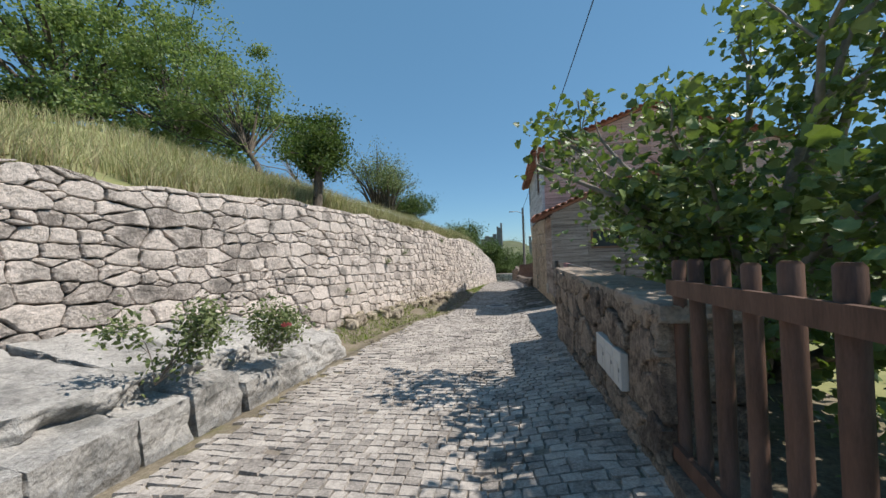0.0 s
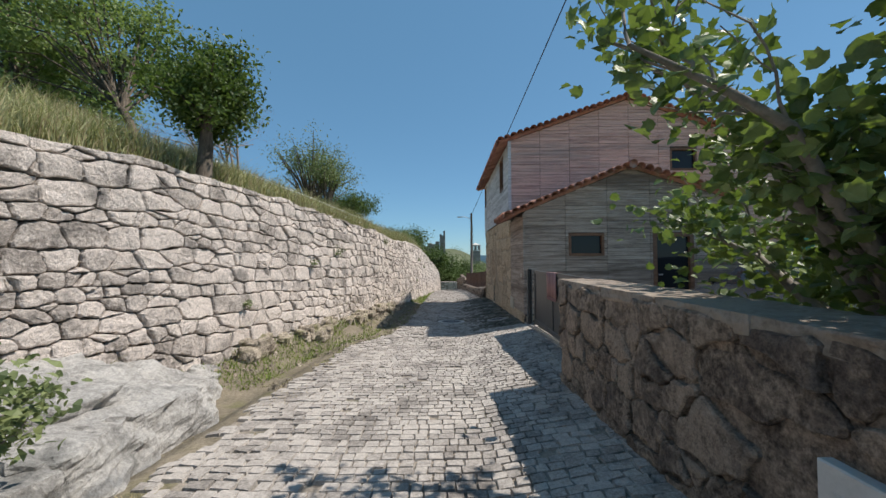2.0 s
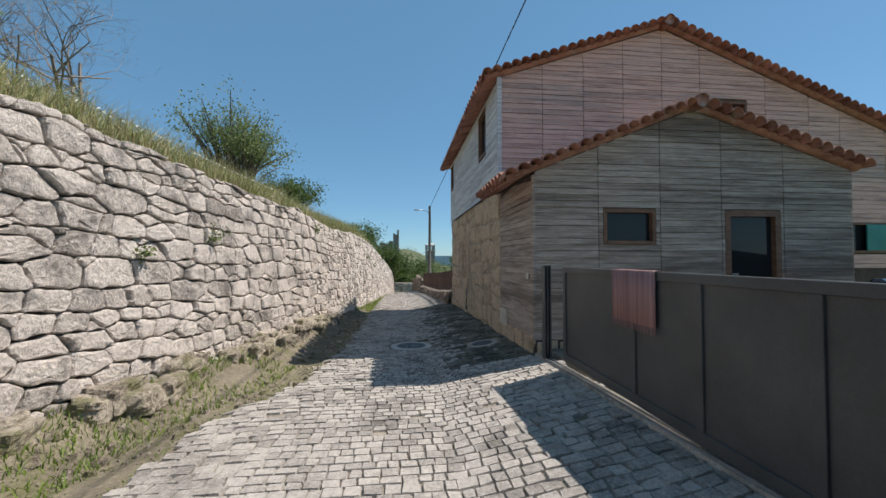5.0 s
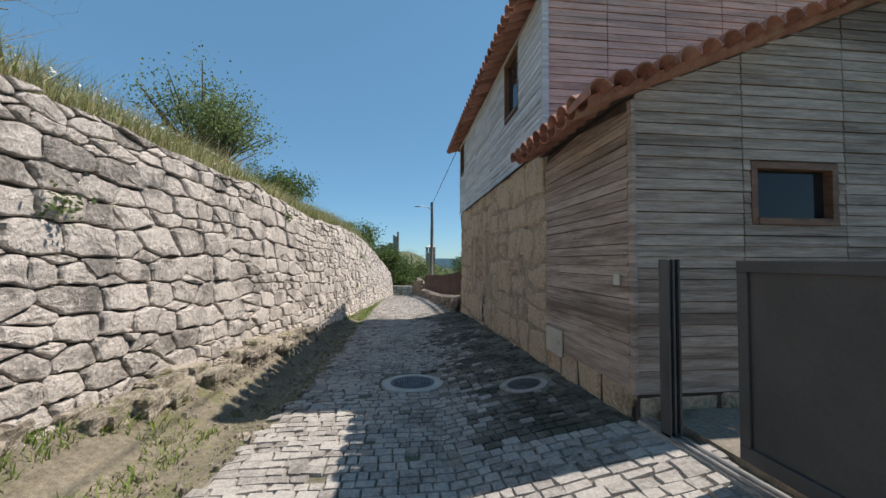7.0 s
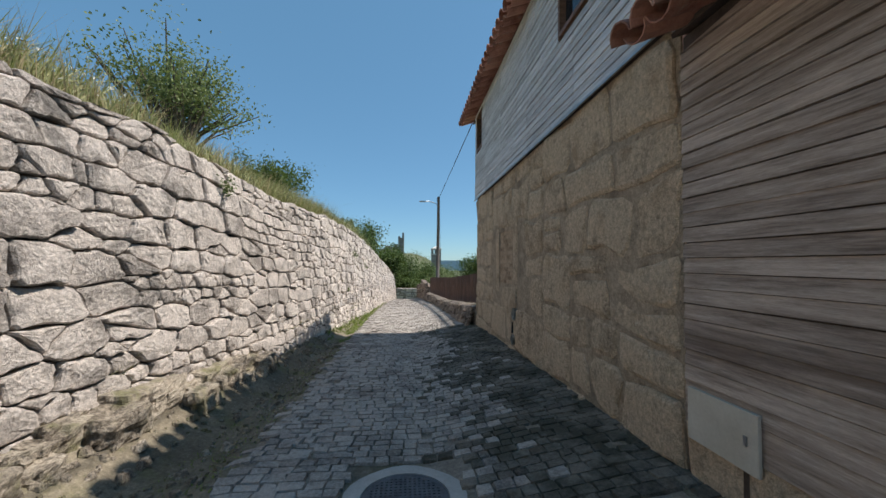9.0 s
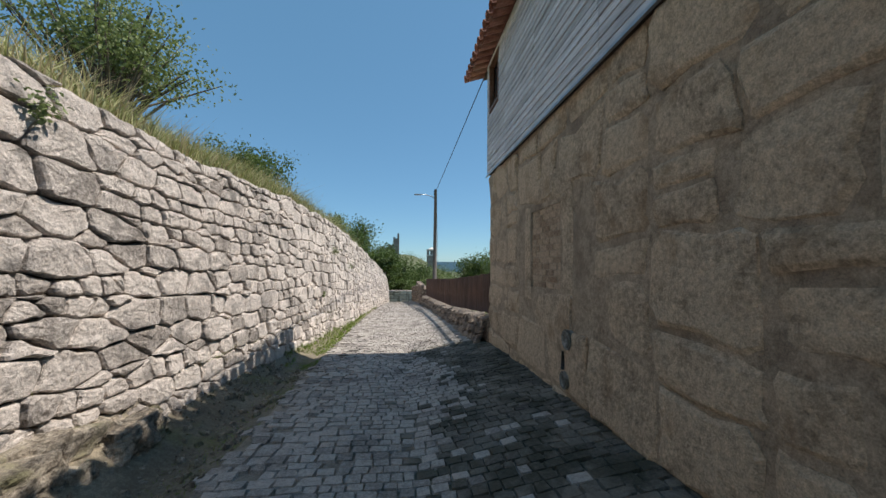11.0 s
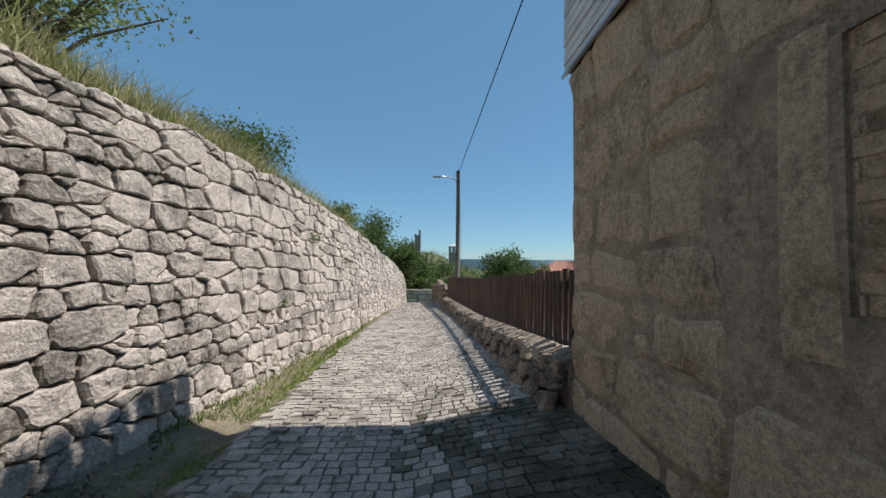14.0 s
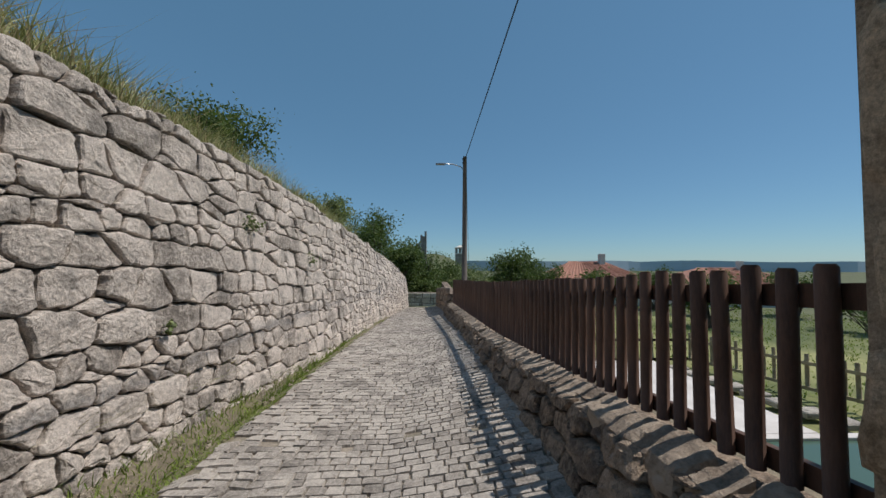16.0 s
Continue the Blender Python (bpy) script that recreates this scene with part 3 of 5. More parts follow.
def sett_data(x, y, w, h, rough):
    s = .12 * math.sin(y * .6) * .1
    g = .003
    k = 1.9 if rough else 1.0
    jit = lambda a: rnd.uniform(-a, a) * k
    outer = [(x + g, y + g), (x + w - g, y + g), (x + w - g, y + h - g), (x + g, y + h - g)]
    mx, my = x + w / 2, y + h / 2
    lift = jit(.003) + .004
    tx, ty = jit(.02), jit(.02)
    v = []
    for px, py in outer:
        px, py = px + jit(.009), py + jit(.009) + .05 * noise.noise(Vector((px * .9, py * .25, 0)))
        v.append((px, py, land(px, py) - .024))
    for px, py, pz in list(v):
        qx, qy = mx + (px - mx) * .90, py + (my - py) * .10
        v.append((qx, qy, pz + .025 + lift + (qx - mx) * tx + (qy - my) * ty + jit(.002)))
    return v, [(0, 1, 5, 4), (1, 2, 6, 5), (2, 3, 7, 6), (3, 0, 4, 7), (4, 5, 6, 7)]


order = sorted(range(len(sett_list)), key=lambda i: (sett_list[i][0] + .3) ** 2 + (sett_list[i][1] - 11.4) ** 2)
single = set(order[:300])
rest, moss_shade = Joined(), Joined()
for i, (x, y, w, h, uneven) in enumerate(sett_list):
    data = sett_data(x, y, w, h, uneven)
    # setts beside the houses: moss, with shade put into the colour too
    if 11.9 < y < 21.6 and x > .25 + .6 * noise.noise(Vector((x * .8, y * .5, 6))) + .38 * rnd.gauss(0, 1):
        moss_shade.add(*data)
    elif i in single:
        mesh_object("sett", *data, SETT, road)
    else:
        rest.add(*data)
tagged(rest.make("sett_rest", SETT_FAR, road), kind="stuff")
tagged(moss_shade.make("mossy_setts", SETT_MOSS_SHADE, road, "setts along the house foot, darkened for moss and for house shade"), kind="stuff")


# ---- houses ----
def on_front(Y):
    return lambda u, z, d: (u, Y - d, z)


def on_side(X):
    return lambda u, z, d: (X - d, u, z)


def prism(j, at, u0, u1, b0, b1, t0, t1, d0, d1):
    c = [at(u, z, d) for u, lo, hi in ((u0, b0, t0), (u1, b1, t1)) for z in (lo, hi) for d in (d0, d1)]
    j.add(c, BOX_F)


def core(name, at, breaks, z0, top, holes, thick, mat, parent):
    """A wall with real openings: columns between the breaks, cut by the holes (u0, u1, z0, z1)."""
    j = Joined()
    us = sorted(set(breaks) | {h[0] for h in holes} | {h[1] for h in holes})
    for a, b in zip(us, us[1:]):
        lo = z0
        for h in sorted((h for h in holes if h[0] <= a + 1e-6 and h[1] >= b - 1e-6), key=lambda h: h[2]):
            if h[2] > lo:
                prism(j, at, a, b, lo, lo, h[2], h[2], 0, -thick)
            lo = h[3]
        prism(j, at, a, b, lo, lo, top(a), top(b), 0, -thick)
    return j.make(name, mat, parent)


def boards(at, u0, u1, z0, top, holes, joints, mat, parent, pitch=.098, ridge=None):
    """Lapped horizontal boards, each its own piece, butted at the joints and stopped at openings."""
    z = z0
    peak = top(ridge) if ridge is not None else top((u0 + u1) / 2)
    while z < peak - .02:
        zt = z + pitch - .006
        cuts = sorted({u0, u1, *[q for q in joints if u0 < q < u1]})
        for a, b in zip(cuts, cuts[1:]):
            spans = [(a, b)]
            for h in holes:
                if h[2] < zt - .02 and h[3] > z + .02:
                    nxt = []
                    for s, e in spans:
                        if h[1] <= s or h[0] >= e:
                            nxt.append((s, e))
                        else:
                            if h[0] - s > .02:
                                nxt.append((s, h[0]))
                            if e - h[1] > .02:
                                nxt.append((h[1], e))
                    spans = nxt
            for s, e in spans:
                def trim(zz):
                    n = 60
                    ok = [s + (e - s) * i / n for i in range(n + 1) if top(s + (e - s) * i / n) >= zz]
                    return (ok[0], ok[-1]) if ok else None
                lo, hi = trim(z), trim(zt)
                if not lo or lo[1] - lo[0] < .03:
                    continue
                if not hi:
                    hi = ((lo[0] + lo[1]) / 2 - .01, (lo[0] + lo[1]) / 2 + .01)
                g = .006
                j1, j2 = random.uniform(-.003, .003), random.uniform(0, .006)
                c = [at(lo[0] + g, z + j1, .020 + j2), at(lo[1] - g, z + j1, .020 + j2), at(hi[1] - g, zt + j1, .010 + j2), at(hi[0] + g, zt + j1, .010 + j2),
                     at(lo[0] + g, z + j1, -.004), at(lo[1] - g, z + j1, -.004), at(hi[1] - g, zt + j1, -.004), at(hi[0] + g, zt + j1, -.004)]
                mesh_object("board", c, [(0, 1, 2, 3), (0, 4, 5, 1), (1, 5, 6, 2), (2, 6, 7, 3), (3, 7, 4, 0)], mat, parent)
        z += pitch


def window(name, at, h, parent, label, frame_w=.05, mat=None, bar=None):
    """A framed pane set back in its opening."""
    mat = mat or FRAME
    a, b, lo, hi = h
    w = tagged(new(name), label)
    w.parent = parent
    for n, q in (("jamb", (a, a + frame_w, lo, hi)), ("jamb", (b - frame_w, b, lo, hi)), ("head", (a + frame_w, b - frame_w, hi - frame_w, hi)), ("sill", (a + frame_w, b - frame_w, lo, lo + frame_w))):
        j = Joined()
        prism(j, at, q[0], q[1], q[2], q[2], q[3], q[3], .022 if n != "sill" else .035, -.11)
        j.make(n, mat, w)
    if bar:
        j = Joined()
        prism(j, at, bar - .03, bar + .03, lo + frame_w, lo + frame_w, hi - frame_w, hi - frame_w, -.03, -.09)
        j.make("mullion", mat, w)
    j = Joined()
    prism(j, at, a + frame_w, b - frame_w, lo + frame_w, lo + frame_w, hi - frame_w, hi - frame_w, -.06, -.07)
    j.make("pane", PANE, w)
    return w


def tile_data(length=.43, r0=.108, r1=.082, thick=.012, seg=6):
    """A curved clay tile along +x (uphill at the far end), crown up."""
    v, f = [], []
    for x, r in ((0, r0), (length, r1)):
        for rr in (r, r - thick):
            for k in range(seg + 1):
                a = math.pi * k / seg
                v.append((x, -rr * math.cos(a), rr * math.sin(a)))
    n = seg + 1
    for k in range(seg):
        f += [(k, k + 1, 2 * n + k + 1, 2 * n + k), (n + k + 1, n + k, 3 * n + k, 3 * n + k + 1), (k + 1, k, n + k, n + k + 1)]
    return np.array(v), f


TILE_V, TILE_F = tile_data()
TILE_MESH = bpy.data.meshes.new("roof_tile")
TILE_MESH.from_pydata(TILE_V.tolist(), [], TILE_F)
TILE_MESH.materials.append(TERRA)
TILE_MESH.update()


def slope_matrix(x, y, z, dx, dz):
    """Tile axis uphill along (dx, 0, dz)."""
    a = Vector((dx, 0, dz)).normalized()
    b = Vector((0, 1 if dx > 0 else -1, 0))
    return Matrix.Translation((x, y, z)) @ Matrix((a, b, a.cross(b))).transposed().to_4x4()


def roof(parent, eave_x, eave_z, ridge_x, ridge_z, y0, y1, seed):
    """One slope: deck, verge and eave tiles as pieces, the field joined."""
    rnd = random.Random(seed)
    dx, dz = ridge_x - eave_x, ridge_z - eave_z
    n = math.hypot(dx, dz)
    ux, uz = dx / n, dz / n
    j = Joined()
    nx, nz = (-uz, ux) if dx > 0 else (uz, -ux)
    c = [(px - nx * t, yy, pz - nz * t) for px, pz in ((eave_x + ux * .40, eave_z + uz * .40), (ridge_x, ridge_z)) for yy in (y0 + .21, y1 - .05) for t in (.05, .02)]
    j.add(c, BOX_F)
    j.make("roof_deck", WOOD_DARK, parent)
    rows = max(2, int(round(n / .36)))
    cols = int((y1 - y0) / .235)
    joined = Joined()
    for k in range(cols + 1):
        yy = y0 + .09 + k * (y1 - y0 - .18) / cols
        for r in range(rows):
            s = r * n / rows
            m = slope_matrix(eave_x + ux * s, yy + rnd.uniform(-.008, .008), eave_z + uz * s + .04 + .006 * rnd.random(), dx, dz * .86)
            if k == 0:
                continue
            if r == 0 and dx > 0:
                ob = new("roof_tile", TILE_MESH)
                ob.parent = parent
                ob.matrix_basis = m
            else:
                vv = TILE_V @ np.array(m.to_3x3()).T + np.array(m.translation)
                joined.add(vv, TILE_F)
    # cut tiles laid across the verge, arched end outwards
    a = Vector((ux, 0, uz))
    for r in range(int(n / .21) + 1):
        s = .08 + r * .21
        q = Vector((eave_x + ux * s, y0 - .04, eave_z + uz * s + .015)) + Vector((0, 0, rnd.uniform(-.006, .008)))
        up = Vector((nx, 0, nz)) * (1 if nz > 0 else -1)
        side = up.cross(Vector((0, 1, 0)))
        ob = new("roof_tile", TILE_MESH)
        ob.parent = parent
        ob.matrix_basis = Matrix.Translation(q) @ Matrix((Vector((0, 1, 0)), side, up)).transposed().to_4x4()
    # under-tiles between the crowns, curved side down
    for k in range(cols):
        yy = y0 + .21 + k * (y1 - y0 - .18) / cols
        m = slope_matrix(eave_x + ux * .03, yy, eave_z + uz * .03 + .045, dx, dz)
        flip = TILE_V * np.array((n / .42 * .99, 1, -.8))
        joined.add(flip @ np.array(m.to_3x3()).T + np.array(m.translation), [q[::-1] for q in TILE_F])
    tagged(joined.make("roof_tile_rest", TERRA_FAR, parent), kind="stuff")


big = thing("big_house", "two-storey house, reddish boarded gable over a granite ground floor, terracotta roof", "house")
BY0, BY1, BX = 13.86, 21.4, 1.38
big_top = lambda u: (5.03 + (u - 1.4) * .345 if u < 5.02 else 6.28 - (u - 5.02) * .367)
bw = (6.25, 7.05, 4.05, 4.72)
shut_hole = (9.5, 11.0, 1.35, 2.05)
core("gable_wall", on_front(BY0), (1.45, 5.02, 12.8), -.3, big_top, [bw, shut_hole], .25, WOOD_DARK, big)
boards(on_front(BY0), 1.40, 12.8, 1.0, big_top, [bw, shut_hole], [2.3, 3.2, 4.1, 5.0, 5.9, 7.5, 8.6, 9.4, 10.6, 11.7], WOOD_RED, big, .105, 5.02)
window("gable_window", on_front(BY0), bw, big, "small dark window in brown frame")
w = window("shutter_window", on_front(BY0), shut_hole, big, "dark opening with a teal shutter")
box("shutter", 10.0, 10.9, BY0 - .06, BY0 - .025, 1.40, 2.0, TEAL, w, label="teal painted shutter")
# side wall to the lane: granite below, grey boards above
s1, s2 = (14.95, 15.80, 3.72, 4.84), (20.40, 21.10, 3.90, 4.86)
core("upper_wall", on_side(1.36), (13.875, 21.26), 2.72, lambda u: 4.98, [s1, s2], .25, WOOD_DARK, big)
boards(on_side(1.36), 13.84, 21.28, 2.70, lambda u: 4.97, [s1, s2], [15.4, 17.0, 18.6, 20.0], WOOD_BLUE, big, .098)
window("upper_window", on_side(1.36), s1, big, "tall dark window in brown frame")
window("upper_window", on_side(1.36), s2, big, "tall dark window in brown frame")
box("drip_board", 1.315, 1.335, 13.86, 21.28, 2.675, 2.70, STEEL, big, 0, "thin metal drip edge")
box("corner_trim", 1.322, 1.415, 13.805, 13.862, 2.6, 4.98, WOOD_BLUE, big, .004)
stone_holes = [(17.93, 18.86, .655, 1.64)]
core("lower_wall", on_side(1.40), (13.875, 21.2), -1.1, lambda u: 2.70, stone_holes, .45, MORTAR, big)
rnd = random.Random(21)
at = on_side(1.40)
def lower_place(u, vv, d):
    return at(u, vv - .9, d)
for i, (a, b, lo, hi) in enumerate(courses(13.87, 21.2, 3.58, rnd, .32, .66, .40, 1.1)):
    if b > 17.80 and a < 19.0 and lo - .9 < 1.72 and hi - .9 > .5:
        continue
    mesh_object("stone", *stone_data(a, b, lo, hi, lower_place, gap=.015, bulge=.024, cut=.25, warp=.09, deep=.05, seed=900 + i), ASHLAR, big)
for a, b, lo, hi in ((17.62, 17.92, .45, 1.75), (18.87, 19.12, .45, 1.75), (17.62, 19.12, .08, .63), (17.62, 19.12, 1.68, 2.05)):
    mesh_object("stone", *stone_data(a, b, lo + .9, hi + .9, lower_place, gap=.008, bulge=.016, cut=.08, warp=.02, deep=.05, seed=int(a * 77 + lo * 50)), ASHLAR, big, "dressed granite surround of a blocked window")
rnd = random.Random(5)
z, row = .66, 0
while z < 1.62:
    u = 17.94 - (.11 if row % 2 else 0)
    while u < 18.85:
        a, b = max(17.94, u), min(18.85, u + .215)
        if b - a > .03:
            d = rnd.uniform(-.017, -.009)
            j = Joined()
            e = [rnd.uniform(.003, .012) for _ in range(4)]
            prism(j, at, a + e[0], b - e[1], z + e[2] * .6, z + e[3] * .6, z + .0735 - e[1] * .6, z + .0735 - e[0] * .6, d, -.12)
            j.make("brick", BRICK, big)
        u += .22
    z += .0755
    row += 1
box("blocked_window_backing", 1.418, 1.52, 17.93, 18.86, .65, 1.64, MORTAR, big, 0)
box("end_wall", 1.42, 12.7, 20.98, 21.19, -2.9, 4.95, MORTAR, big, 0)
roof(big, 1.00, 4.90, 5.02, 6.29, 13.62, 21.98, 31)
roof(big, 13.1, 3.33, 5.02, 6.29, 13.62, 21.98, 32)
tube("ridge_cap", [(5.02, 13.6, 6.30), (5.02, 22.0, 6.30)], .11, TERRA, big, 10)

small = thing("small_house", "low grey weathered board annex with gable and terracotta roof", "house")
SY, SX = 11.95, 1.40
small_top = lambda u: (2.61 + (u - 1.4) * .404 if u < 4.07 else 3.69 - (u - 4.07) * .312)
sw, sd = (2.53, 3.42, 1.45, 2.02), (4.64, 5.66, -.05, 2.02)
core("gable_wall", on_front(SY), (1.42, 4.07, 7.05), -.4, small_top, [sw, sd], .18, WOOD_DARK, small)
boards(on_front(SY), 1.40, 7.05, -.02, small_top, [sw, sd], [2.45, 3.5, 4.58, 5.72], WOOD_GREY, small, .098, 4.07)
core("side_wall", on_side(SX), (11.99, 13.85), -.6, lambda u: 2.56, [], .18, WOOD_DARK, small)
boards(on_side(SX), 11.99, 13.86, .0, lambda u: 2.54, [], [], WOOD_GREY, small, .098)
box("corner_trim", 1.368, 1.41, 11.91, 11.975, -.02, 2.52, WOOD_GREY, small, .004)
window("front_window", on_front(SY), sw, small, "wide dark window in brown wooden frame", .06)
w = window("glazed_door", on_front(SY), sd, small, "glazed door in brown wooden frame", .10)
box("door_handle", 4.80, 4.90, SY + .01, SY + .04, .95, .98, STEEL, w, .004, "metal door handle")
for a, b in ((11.97, 12.5), (12.5, 13.0), (13.0, 13.45), (13.45, 13.86)):
    mesh_object("plinth_stone", *stone_data(a, b, .3, .93, lower_place, gap=.006, bulge=.02, cut=.12, warp=.03, deep=.1, seed=int(a * 100)), ASHLAR, small)
fr = on_front(SY)
for a, b in ((1.42, 1.78), (1.78, 2.2), (2.2, 2.75), (2.75, 3.3), (3.3, 4.0), (4.0, 4.6)):
    mesh_object("plinth_stone", *stone_data(a, b, -.36, -.02, fr, gap=.006, bulge=.02, cut=.12, warp=.02, deep=.1, seed=int(a * 100)), ASHLAR, small)
box("east_wall", 6.9, 7.04, 12.1, 13.85, -.4, 2.7, WOOD_DARK, small, 0)
roof(small, .90, 2.42, 4.07, 3.70, 11.72, 13.86, 41)
roof(small, 7.15, 2.74, 4.07, 3.70, 11.72, 13.86, 42)
tube("ridge_cap", [(4.07, 11.7, 3.71), (4.07, 13.85, 3.71)], .10, TERRA, small, 10)

hatch = thing("service_hatch", "cream metal service box door on the boarded side wall", "meter box")
box("hatch_door", 1.35, 1.375, 13.32, 13.80, -.06, .26, CREAM, hatch, .004)
box("latch", 1.342, 1.352, 13.38, 13.40, .08, .13, STEEL, hatch, 0, "small metal latch")
tagged(box("wall_socket", 1.352, 1.375, 12.10, 12.19, .90, 1.0, CREAM, None, .006), "small cream plastic box on grey boards", "junction box")

YARD_RIM = material("lichened_metal", rgb(.13, .13, .12), rgb(.42, .42, .39), 9, 40, .5, .85, stain=rgb(.10, .11, .09), stain_scale=14, stain_at=.52)
for (y, z, r, lab) in ((17.69, .18, .105, "oval lichen-mottled metal meter cover on the stone wall"), (17.76, -.25, .09, "small round metal cover low on the stone wall")):
    c = thing("meter_cover", lab, "cover")
    tube("rim", [(1.40, y, z), (1.345, y, z)], r, YARD_RIM, c, 20)
    tube("face", [(1.346, y, z), (1.335, y, z)], [r * .82, r * .75], YARD_RIM, c, 20, "pale lichen-spotted face")
tube("wall_pipe", [(1.37, 17.8, .04), (1.36, 17.8, -.15)], .02, BLACK, None, 6)
tagged(bpy.data.objects["wall_pipe"], "short dark conduit between two wall covers", "pipe")

# ---- manholes ----
for x, y, r in ((-.43, 14.15, .30), (.88, 13.33, .20)):
    mh = thing("manhole_cover", "round cast-iron manhole cover in a concrete ring", "manhole", "manholes in the lane")
    z = land(x, y)
    mh.location = (x, y, z)
    tilt = (land(x + .2, y) - land(x - .2, y)) / .4, (land(x, y + .2) - land(x, y - .2)) / .4
    mh.rotation_euler = (math.atan(tilt[1]), -math.atan(tilt[0]), 0)
    n = 28
    v, f = [], []
    for k in range(n):
        a = 2 * math.pi * k / n
        wob = 1 + .02 * math.sin(5 * a)
        for rr, zz in ((r * 1.44 * wob, -.05), (r * 1.42 * wob, .012), (r * 1.02, .016), (r * 1.02, -.05)):
            v.append((rr * math.cos(a), rr * math.sin(a), zz))
    for k in range(n):
        for q in range(3):
            f.append((k * 4 + q, (k + 1) % n * 4 + q, (k + 1) % n * 4 + q + 1, k * 4 + q + 1))
    mesh_object("ring", v, f, CONCRETE if r > .25 else SETT_FAR, mh, "pale concrete ring" if r > .25 else "dark worn concrete ring")
    tube("lid", [(0, 0, -.04), (0, 0, .012)], r, IRON, mh, n, smooth=False)
    studs = Joined()
    for i in range(-8, 9):
        for k in range(-8, 9):
            px, py = i * r / 9, k * r / 9
            if math.hypot(px, py) < r * .88:
                v, f = box_data(px - .009, px + .009, py - .009, py + .009, .011, .017)
                studs.add(v, f)
    studs.make("tread", IRON, mh)

# ---- walled yard by the lane ----
YARDTOP = material("yard_coping", rgb(.13, .10, .08), rgb(.38, .315, .255), 3.5, 30, 1.0, 0.95, vary=.12, grit=.8, bump_size=.03)
yard = thing("wall_east", "low rough rubble wall with a flat weathered coping", "wall", kind="structure")
def yard_place(u, vv, d):
    z = land(.9, u) - .1 + vv * (1.10 - land(.9, u) + .1) / 1.3
    return (.88 + .0 * u - d + .04 * noise.noise(Vector((u, vv, 7))), u, z)
def yard_end_n(u, vv, d):
    return (u, 7.16 + d, -.4 + vv)
def yard_end_s(u, vv, d):
    return (u, 2.45 - d, -.15 + vv)
v, f = box_data(.90, 1.38, 2.48, 7.14, -.5, 1.06)
mesh_object("wall_core", v, f, RUBBLE, yard)
rnd = random.Random(77)
for i, poly in enumerate(rubble(2.42, 7.18, 1.3, rnd, .16, .42, .75)):
    if min(p[0] for p in poly) < 3.92 and max(p[0] for p in poly) > 3.0 and min(p[1] for p in poly) < .80 and max(p[1] for p in poly) > .44:
        poly = [(p[0], max(p[1], .80) if sum(q[1] for q in poly) / len(poly) > .62 else min(p[1], .44)) for p in poly]
        if max(p[1] for p in poly) - min(p[1] for p in poly) < .06:
            continue
    mesh_object("stone", *rubble_data(poly, yard_place, gap=.004, bulge=.017, deep=.06, seed=3000 + i, edge=.1), RUBBLE, yard)
for i, (a, b, lo, hi) in enumerate(courses(.88, 1.40, 1.5, rnd, .22, .45, .2, .5)):
    mesh_object("stone", *stone_data(a, b, lo, hi, yard_end_n, gap=.003, bulge=.014, cut=.3, warp=.05, deep=.06, seed=3500 + i), RUBBLE, yard)
for i, (a, b, lo, hi) in enumerate(courses(.88, 1.40, 1.22, rnd, .3, .6, .3, .6)):
    mesh_object("stone", *stone_data(a, b, lo, hi, yard_end_s, gap=.006, bulge=.015, cut=.1, warp=.03, deep=.06, seed=3600 + i), RUBBLE, yard)
u = 2.38
i = 0
while u < 7.2:
    w = min(random.uniform(.6, 1.1), 7.24 - u)
    v, f = boulder_data([(x, yy, z) for x in (.87, 1.44) for yy in (u + .002, u + w - .002) for z in (1.03, 1.135)], 9, .22, .035, 4)
    mesh_object("coping", v, f, YARDTOP, yard)
    u += w

# white meter doors set in the yard wall
meter = thing("meter_box", "row of three white metal meter doors set in the rubble wall", "meter box")
for a, b, lo, hi in ((3.60, 3.90, .36, .66), (3.33, 3.59, .36, .66), (3.11, 3.32, .36, .66)):
    d = box("meter_door", .838, .90, a, b, lo, hi, BOXWHITE, meter, .006)
    box("inner_panel", .833, .840, a + .06, b - .06, lo + .05, hi - .09, BOXWHITE, d, .003)
    box("lock", .828, .839, a + .03, a + .045, lo + .14, lo + .17, STEEL, d, 0)

